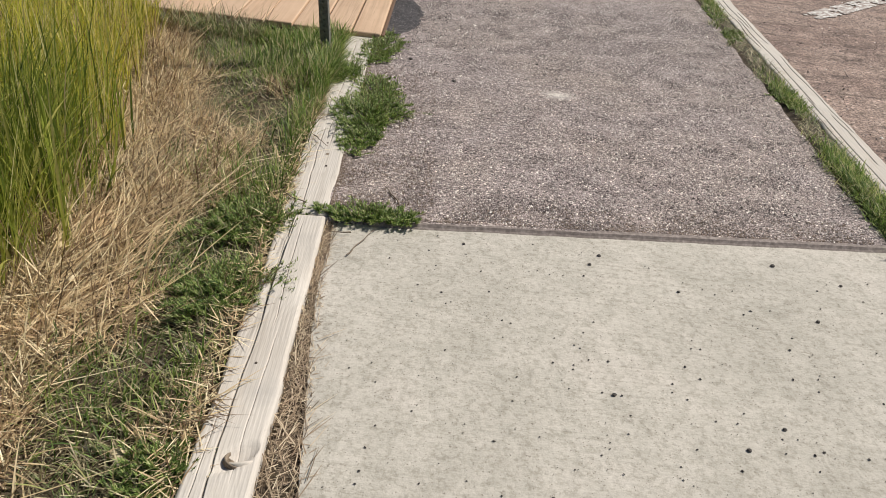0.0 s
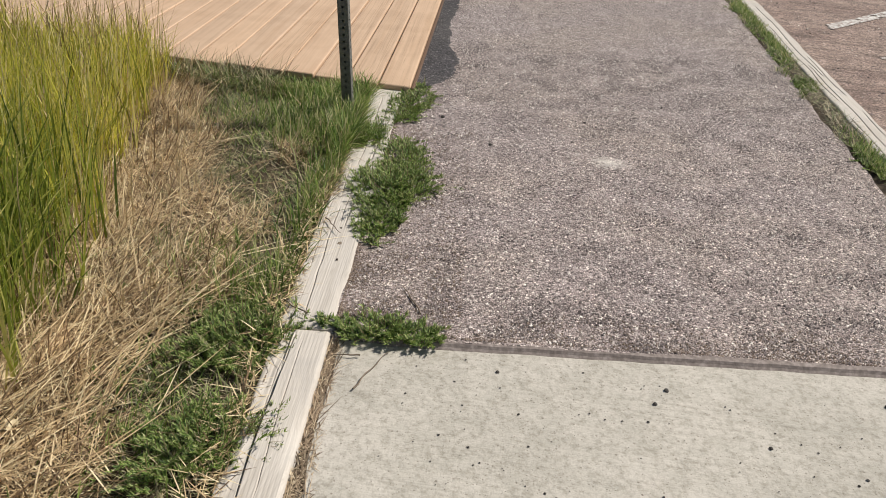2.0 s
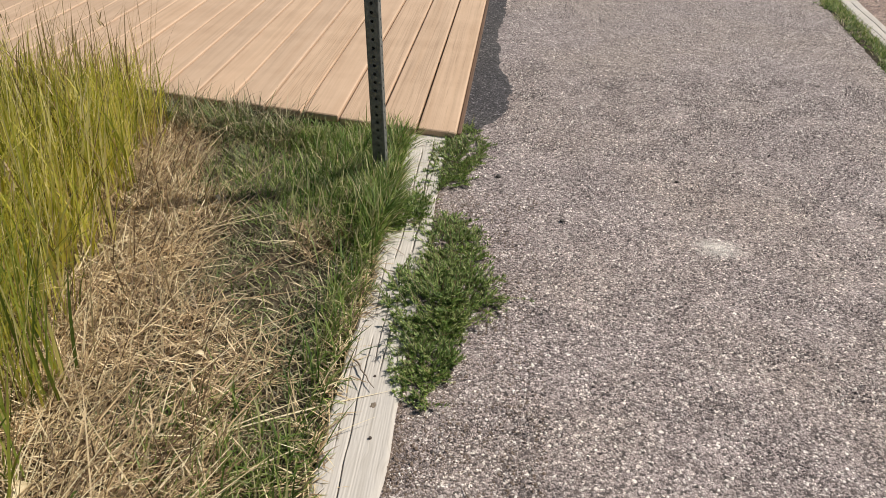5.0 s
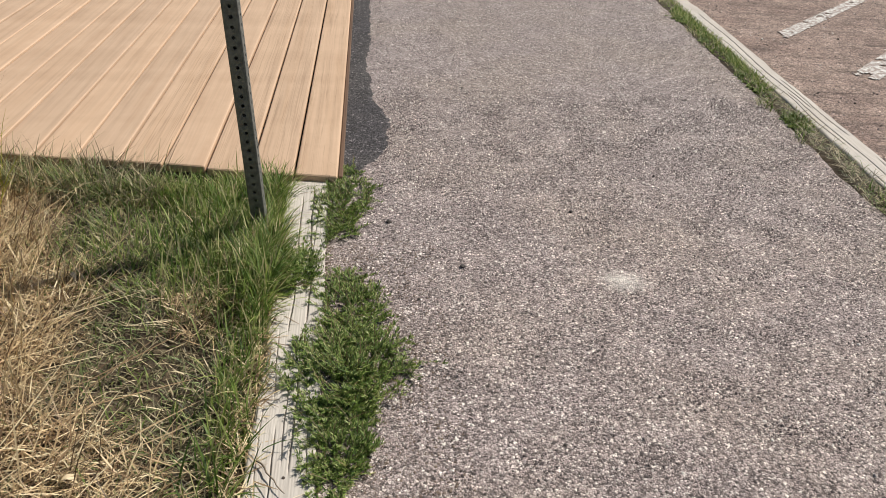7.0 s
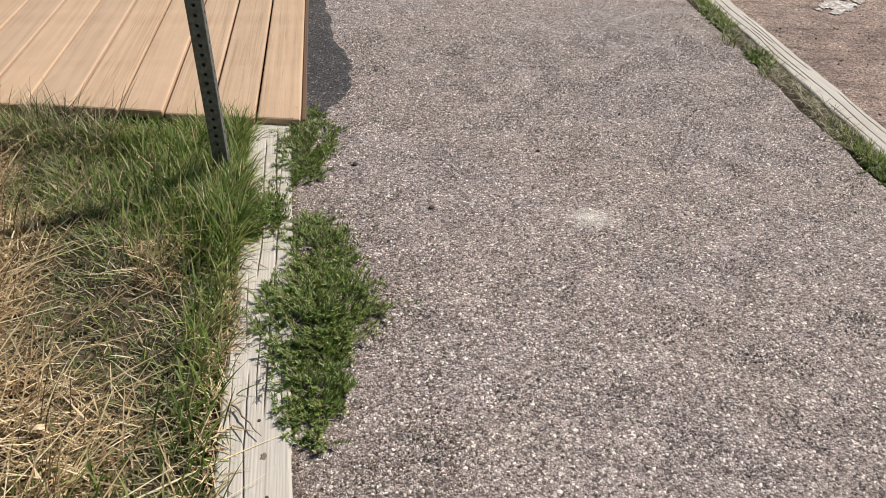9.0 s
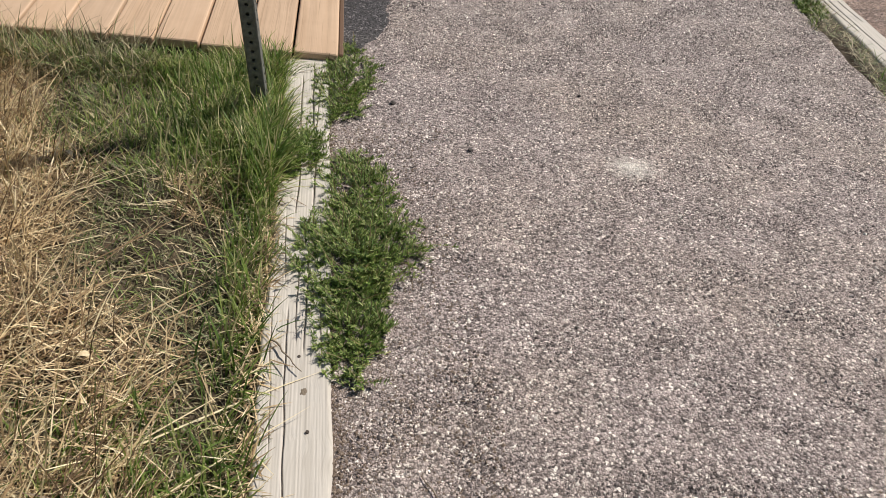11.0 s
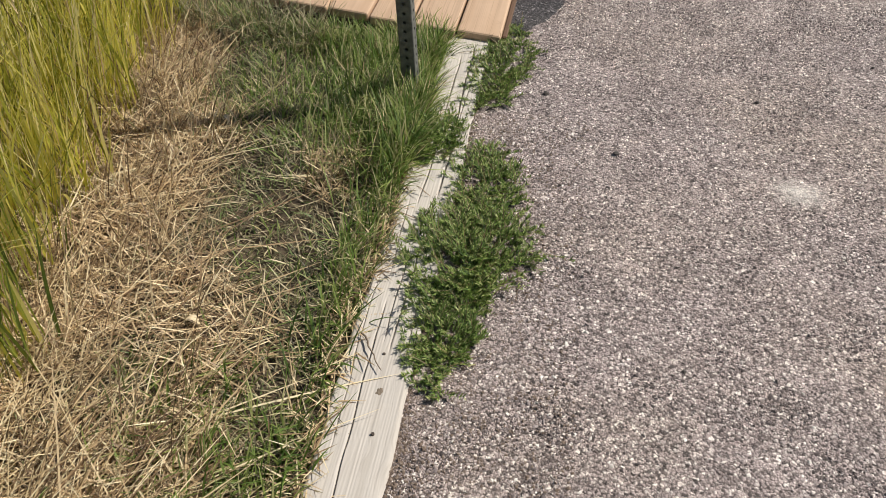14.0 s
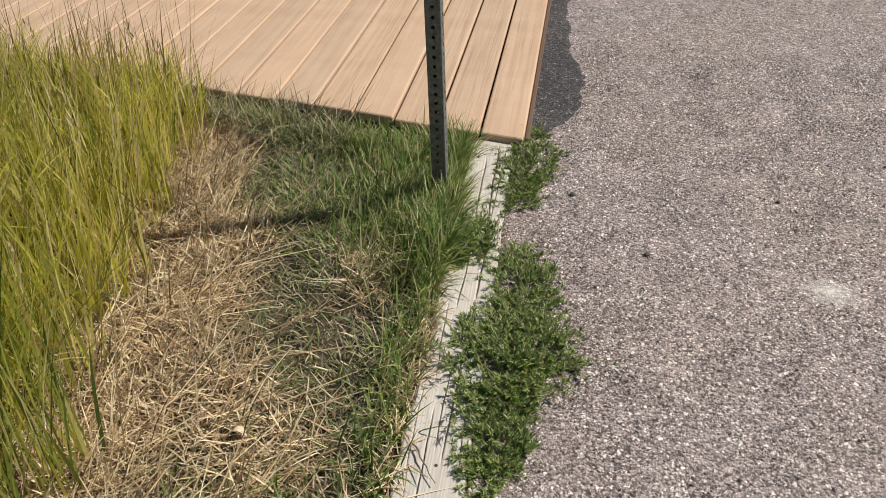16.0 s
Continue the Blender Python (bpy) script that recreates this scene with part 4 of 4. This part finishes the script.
def weed(cx, cy, rx, ry, turn, stems, height, label, z=0.0):
    """A low spreading weed: radiating stems with many small leaves."""
    ob = thing("weed_clump", label, "weed", (cx, cy, z), "weeds along the kerb")
    a = u(0, 6.28, stems)
    ph = u(0, 6.28, 3)
    r0 = np.sqrt(u(0, 0.92, stems)) * (1 + 0.22 * np.sin(2 * a + ph[0]) + 0.17 * np.sin(5 * a + ph[1]) + 0.12 * np.sin(9 * a + ph[2]))
    bx, by = r0 * np.cos(a) * rx, r0 * np.sin(a) * ry
    ct, st = math.cos(turn), math.sin(turn)
    base = np.stack([bx * ct - by * st, bx * st + by * ct, np.zeros(stems)], 1)
    az = np.arctan2(base[:, 1], base[:, 0]) + u(-2.2, 2.2, stems)
    ln_ = np.minimum(rx, ry) * (0.15 + 0.6 * u(0, 1, stems) ** 3) + 0.020
    tl, bd = u(0.35, 1.35, stems) * np.clip(r0 * 1.8, 0.15, 1), u(0.0, 0.6, stems)
    v, q = blades(base, ln_, np.full(stems, 0.0016), az, tl, bd, 5, 0.2)
    tagged(part("stem_tangle", quick_mesh("stems", v, q, M_STEM), None, ob, "thin reddish stems"), kind="stuff")
    mids = v.reshape(stems, 6, 2, 3).mean(2)
    pcs = []
    for k in range(30):
        f = u(0.05, 0.999, stems) * 5
        i = np.minimum(f.astype(int), 4)
        p = mids[np.arange(stems), i] * (1 - (f - i))[:, None] + mids[np.arange(stems), i + 1] * (f - i)[:, None]
        p[:, 2] = p[:, 2] * height * 0.72 + 0.002
        pcs.append(blades(p, u(0.006, 0.0145, stems), u(0.0017, 0.0033, stems), az + rng.choice([-1, 1], stems) * u(0.3, 1.4, stems), u(0.4, 1.3, stems), u(-0.3, 0.5, stems), 2, 0.4))
    v, q = merged(pcs)
    part("foliage", quick_mesh("leaves", v, q, M_WEED), None, ob)
    return ob


weed(-0.292, 2.655, 0.112, 0.165, 0.1, 520, 1.0, "bushy green small-leaved weed spreading over the kerb timber")
weed(-0.283, 2.425, 0.062, 0.125, 0.1, 220, 0.8, "low green weed beside the cracked kerb timber")
weed(-0.297, 2.900, 0.078, 0.140, 0.1, 210, 0.6, "sparse flat weed at the path edge")
weed(-0.368, 3.450, 0.076, 0.250, 0.05, 340, 0.5, "flat mat-forming weed between kerb and path by the deck")
weed(-0.165, 1.890, 0.130, 0.048, 0.0, 220, 0.8, "green weed growing in the joint between slab and asphalt")
weed(-0.475, 1.815, 0.135, 0.105, 0.35, 330, 1.0, "leafy green weed leaning onto the kerb timber", -0.012)
weed(-0.440, 1.480, 0.105, 0.105, 0.3, 280, 1.0, "leafy green weed leaning onto the kerb timber", -0.012)
weed(-0.485, 3.030, 0.085, 0.095, 0.2, 300, 1.5, "leafy green weed hanging over the kerb timber", 0.0)
for wy, wr in ((2.20, 0.12), (3.28, 0.15), (4.25, 0.10), (4.75, 0.20), (5.35, 0.24), (5.95, 0.24), (6.55, 0.22)):
    weed(kerb_r(wy) - 0.165, wy, 0.045, wr, 0.0, 190, 0.7, "low green weed in the strip along the parking kerb", -0.006)
weed(-0.375, 0.93, 0.07, 0.06, 0.2, 150, 1.0, "small green weed at the edge of the kerb timber", -0.012)

# ---- loose grit ----


def chips(places, size, flat, seed):
    """Small angular stones: squashed six-cornered lumps."""
    r = np.random.default_rng(seed)
    n = len(places)
    shape = np.array([(1, 0, 0), (0, 1, 0), (-1, 0, 0), (0, -1, 0), (0, 0, 1), (0, 0, -1)], float)
    v = shape[None] * (size[:, None, None] * r.uniform(0.55, 1.25, (n, 6, 1))) * np.array([1, 1, flat])
    a = r.uniform(0, 6.28, n)
    c, s = np.cos(a)[:, None], np.sin(a)[:, None]
    x, y = v[..., 0] * c - v[..., 1] * s, v[..., 0] * s + v[..., 1] * c
    tz = r.uniform(-0.4, 0.4, n)[:, None]
    v = np.stack([x, y, v[..., 2] + x * tz], -1) + places[:, None, :]
    q = np.array([(0, 1, 4, 4), (1, 2, 4, 4), (2, 3, 4, 4), (3, 0, 4, 4), (1, 0, 5, 5), (2, 1, 5, 5), (3, 2, 5, 5), (0, 3, 5, 5)])
    tri = q[:, :3]
    faces = (np.arange(n)[:, None, None] * 6 + tri[None]).reshape(-1, 3)
    return v.reshape(-1, 3), faces


def grit(name, places, size, flat, seed, mat, label):
    v, f = chips(places, size, flat, seed)
    me = bpy.data.meshes.new(name)
    me.from_pydata(v.tolist(), [], f.tolist())
    me.materials.append(mat)
    return tagged(new(name, me), label, "gravel", kind="stuff")


def facets(places, size, seed, mat):
    """Angular chips bedded in the surface: five-cornered, with an off-centre peak."""
    r = np.random.default_rng(seed)
    n = len(places)
    a = np.arange(5)[None] * 1.2566 + r.uniform(-0.45, 0.45, (n, 5)) + r.uniform(0, 6.28, (n, 1))
    rad = size[:, None] * r.uniform(0.55, 1.2, (n, 5))
    e = rad * np.stack([np.cos(a), np.sin(a)])
    turn, squash = r.uniform(0, 3.14, (n, 1)), r.uniform(0.36, 0.95, (n, 1))
    c, s_ = np.cos(turn), np.sin(turn)
    ex, ey = e[0], e[1] * squash
    base = np.stack([ex * c - ey * s_, ex * s_ + ey * c, np.full((n, 5), -0.001)], -1)
    peak = np.stack([size * r.uniform(-0.45, 0.45, n), size * r.uniform(-0.45, 0.45, n), size * r.uniform(0.35, 0.95, n)], -1)
    v = np.concatenate([base, peak[:, None]], 1) + places[:, None]
    tri = np.array([(i, (i + 1) % 5, 5) for i in range(5)])
    me = bpy.data.meshes.new("chippings")
    f = (np.arange(n)[:, None, None] * 6 + tri[None]).reshape(-1, 3)
    me.vertices.add(n * 6)
    me.vertices.foreach_set("co", v.astype(np.float32).ravel())
    me.loops.add(len(f) * 3)
    me.loops.foreach_set("vertex_index", f.astype(np.int32).ravel())
    me.polygons.add(len(f))
    me.polygons.foreach_set("loop_start", np.arange(0, len(f) * 3, 3, dtype=np.int32))
    me.polygons.foreach_set("loop_total", np.full(len(f), 3, np.int32))
    me.update(calc_edges=True)
    me.materials.append(mat)
    return me


def on_path(x, y):
    spot = np.hypot((x - 0.42) / 0.085, (y - 3.045) / 0.065) + 0.6 * u(0, 1, len(x)) > 1
    return spot & (x < 1.35) & (y > joint_y(x) + 0.02) & ((y < 3.6) | (x > -0.40 - 0.058 * (y - 3.6) + 0.15))


n = 128000
y = 1.93 + 2.6 * u(0, 1, n) ** 1.6
x = kerb_x(y) + 0.004 + (1.35 - kerb_x(y)) * u(0, 1, n)
far_y = 3.3 + 3.5 * u(0, 1, 46000) ** 1.1
x, y = np.concatenate([x, u(-0.6, 1.35, 46000)]), np.concatenate([y, far_y])
size = np.where(y < 3.3 + 0.8 * u(0, 1, len(y)), 0.0012 + 0.0015 * u(0, 1, len(y)) + 0.0044 * u(0, 1, len(y)) ** 9, 0.0022 + 0.0036 * u(0, 1, len(y)) ** 2)
ok = on_path(x, y) & (size * 150 > 0.30 * u(0, 1, len(y)))
x, y, size = x[ok], y[ok], size[ok]
tagged(new("path_chippings", facets(np.stack([x, y, u(-0.0008, 0.0008, len(x))], 1), size, 5, M_PEBBLE)), "angular pale and brown stone chippings set in the asphalt path", "gravel", kind="stuff")
# brown grit washed against the kerb and the joint
n = 9000
y = 1.93 + 1.3 * u(0, 1, n) ** 1.5
x = kerb_x(y) + 0.003 + 0.30 * u(0, 1, n) ** 2.2
x2 = u(-0.1, 1.3, 3500)
y2 = joint_y(x2) + 0.024 + 0.12 * u(0, 1, 3500) ** 2
x, y = np.concatenate([x, x2]), np.concatenate([y, y2])
size = 0.0016 + 0.0035 * u(0, 1, len(x)) ** 3
tagged(new("edge_grit", facets(np.stack([x, y, u(0.0, 0.002, len(x))], 1), size, 14, M_BROWNGRIT)), "brown grit washed against the kerb timber and the joint", "gravel", kind="stuff")
n = 2200
y = u(0.3, 1.85, n)
x = kerb_x(y) + 0.1 + 1.5 * u(0, 1, n)
ok = (x < 1.38) & (y < joint_y(x) - 0.02)
x, y = x[ok], y[ok]
grit("slab_grit", np.stack([x, y, np.full(len(x), -0.0075)], 1), 0.0007 + 0.0034 * u(0, 1, len(x)) ** 6, 0.7, 6, M_DARKPEBBLE, "dark grit scattered on the concrete slab")
n = 130
y = u(2.2, 6.0, n)
x = u(-0.2, 1.3, n)
grit("path_dark_grit", np.stack([x, y, np.full(n, 0.002)], 1), 0.002 + 0.005 * u(0, 1, n) ** 3, 0.7, 8, M_DARKPEBBLE, "dark crumbs lying on the asphalt path")

# ---- small loose things ----


def leaf_mesh(length, width, curl):
    bm = bmesh.new()
    prev = None
    for k in range(7):
        f = k / 6
        w = width * math.sin(math.pi * (0.06 + 0.9 * f)) * 0.5
        z = curl * math.sin(f * 3.0) * length
        row = [bm.verts.new((-w, f * length, z + w * 0.5)), bm.verts.new((0, f * length, z)), bm.verts.new((w, f * length, z + w * 0.6))]
        if prev:
            for i in (0, 1):
                bm.faces.new((prev[i], prev[i + 1], row[i + 1], row[i])).smooth = True
        prev = row
    return bm


for x, y, rz, ln_m in ((-0.91, 1.91, 40, 0.05), (-0.91, 1.56, -60, 0.045), (-0.755, 2.335, 100, 0.032), (-0.80, 1.44, 20, 0.03), (-1.01, 3.0, 70, 0.03)):
    lf = part("dry_leaf", leaf_mesh(ln_m, ln_m * 0.6, 0.25), M_DRYLEAF)
    lf.matrix_world = pose(x, y, 0.0, 12, 18, rz)
    tagged(lf, "pale curled dry leaf lying on the straw", "dry leaf", "dry leaves")


def stone_mesh(r, seed):
    bm = bmesh.new()
    bmesh.ops.create_icosphere(bm, subdivisions=2, radius=r)
    for v in bm.verts:
        v.co *= 1 + 0.35 * noise.noise(v.co / r * 1.3 + Vector((seed, 0, 0)))
        v.co.z *= 0.6
    return bm


st = part("stone", stone_mesh(0.014, 3.0), M_DRYLEAF)
st.location = (-0.47, 0.96, -0.012)
tagged(st, "small pale stone lying in the withered turf", "stone")
for i, (x, y, r) in enumerate(((0.48, 1.82, 0.0055), (0.45, 1.77, 0.0045), (0.96, 1.86, 0.006), (1.0, 1.61, 0.005), (0.11, 1.81, 0.004), (0.67, 1.68, 0.004), (0.46, 1.26, 0.005), (0.71, 1.14, 0.005), (0.80, 1.21, 0.0045), (1.12, 1.79, 0.004))):
    pb = part("pebble", stone_mesh(r, i * 1.7), M_DARKPEBBLE)
    pb.location = (x, y, -0.0065)
    tagged(pb, "dark crumb of stone lying on the concrete slab", "pebble", "pebbles")
for i, (x, y, r) in enumerate(((-0.01, 3.10, 0.0075), (-0.22, 3.34, 0.009), (0.345, 3.43, 0.006))):
    pb = part("pebble", stone_mesh(r, 30 + i * 1.7), M_DARKPEBBLE)
    pb.location = (x, y, 0.003)
    tagged(pb, "dark stone lying on the asphalt path", "pebble", "pebbles")


def twig_mesh(length, r, seed):
    bm = bmesh.new()
    prev = None
    for k in range(9):
        f = k / 8
        c = Vector((0.08 * length * noise.noise((seed, f * 3, 0)), f * length, 0.004 + 0.05 * length * abs(noise.noise((seed, f * 2, 4)))))
        rr = r * (1 - 0.6 * f)
        ring = [bm.verts.new(c + Vector((rr * math.cos(a), 0, rr * math.sin(a)))) for a in np.arange(5) * 1.2566]
        if prev:
            for i in range(5):
                bm.faces.new((prev[i], prev[(i + 1) % 5], ring[(i + 1) % 5], ring[i])).smooth = True
        prev = ring
    return bm


for x, y, z, rz, ln_m in ((-0.192, 1.689, -0.008, -19, 0.15), (-0.09, 1.98, 0.0, 30, 0.13), (-0.435, 2.375, 0.016, -140, 0.10), (-0.35, 1.90, 0.018, 60, 0.09), (-0.20, 1.80, -0.005, 100, 0.06)):
    tw = part("twig", twig_mesh(ln_m, 0.0022, x * 9), M_KNOT)
    tw.matrix_world = pose(x, y, z, 0, 0, rz)
    tagged(tw, "thin dry brown twig lying by the kerb", "twig", "twigs")

n = 3000
y = u(2.3, 7.5, n)
x = 1.60 + 0.025 * (y - 4) + 1.6 * u(0, 1, n) ** 1.4
grit("parking_grit", np.stack([x, y, np.full(n, -0.013)], 1), 0.0016 + 0.006 * u(0, 1, n) ** 4, 0.6, 9, M_PEBBLE, "loose grit and small stones on the parking asphalt")
n = 700
y = u(2.3, 7.5, n)
x = 1.60 + 0.025 * (y - 4) + 1.6 * u(0, 1, n)
grit("parking_dark_grit", np.stack([x, y, np.full(n, -0.013)], 1), 0.0018 + 0.006 * u(0, 1, n) ** 4, 0.6, 10, M_DARKPEBBLE, "dark crumbs on the parking asphalt")

n = 1500
y = 3.66 + 2.6 * u(0, 1, n)
x = -0.395 - 0.058 * (y - 3.6) + u(0.0, 0.17, n)
grit("patch_grit", np.stack([x, y, u(0.005, 0.007, n)], 1), 0.0012 + 0.004 * u(0, 1, n) ** 3, 0.5, 12, M_DARKPEBBLE, "dark grit on the dark strip along the deck")
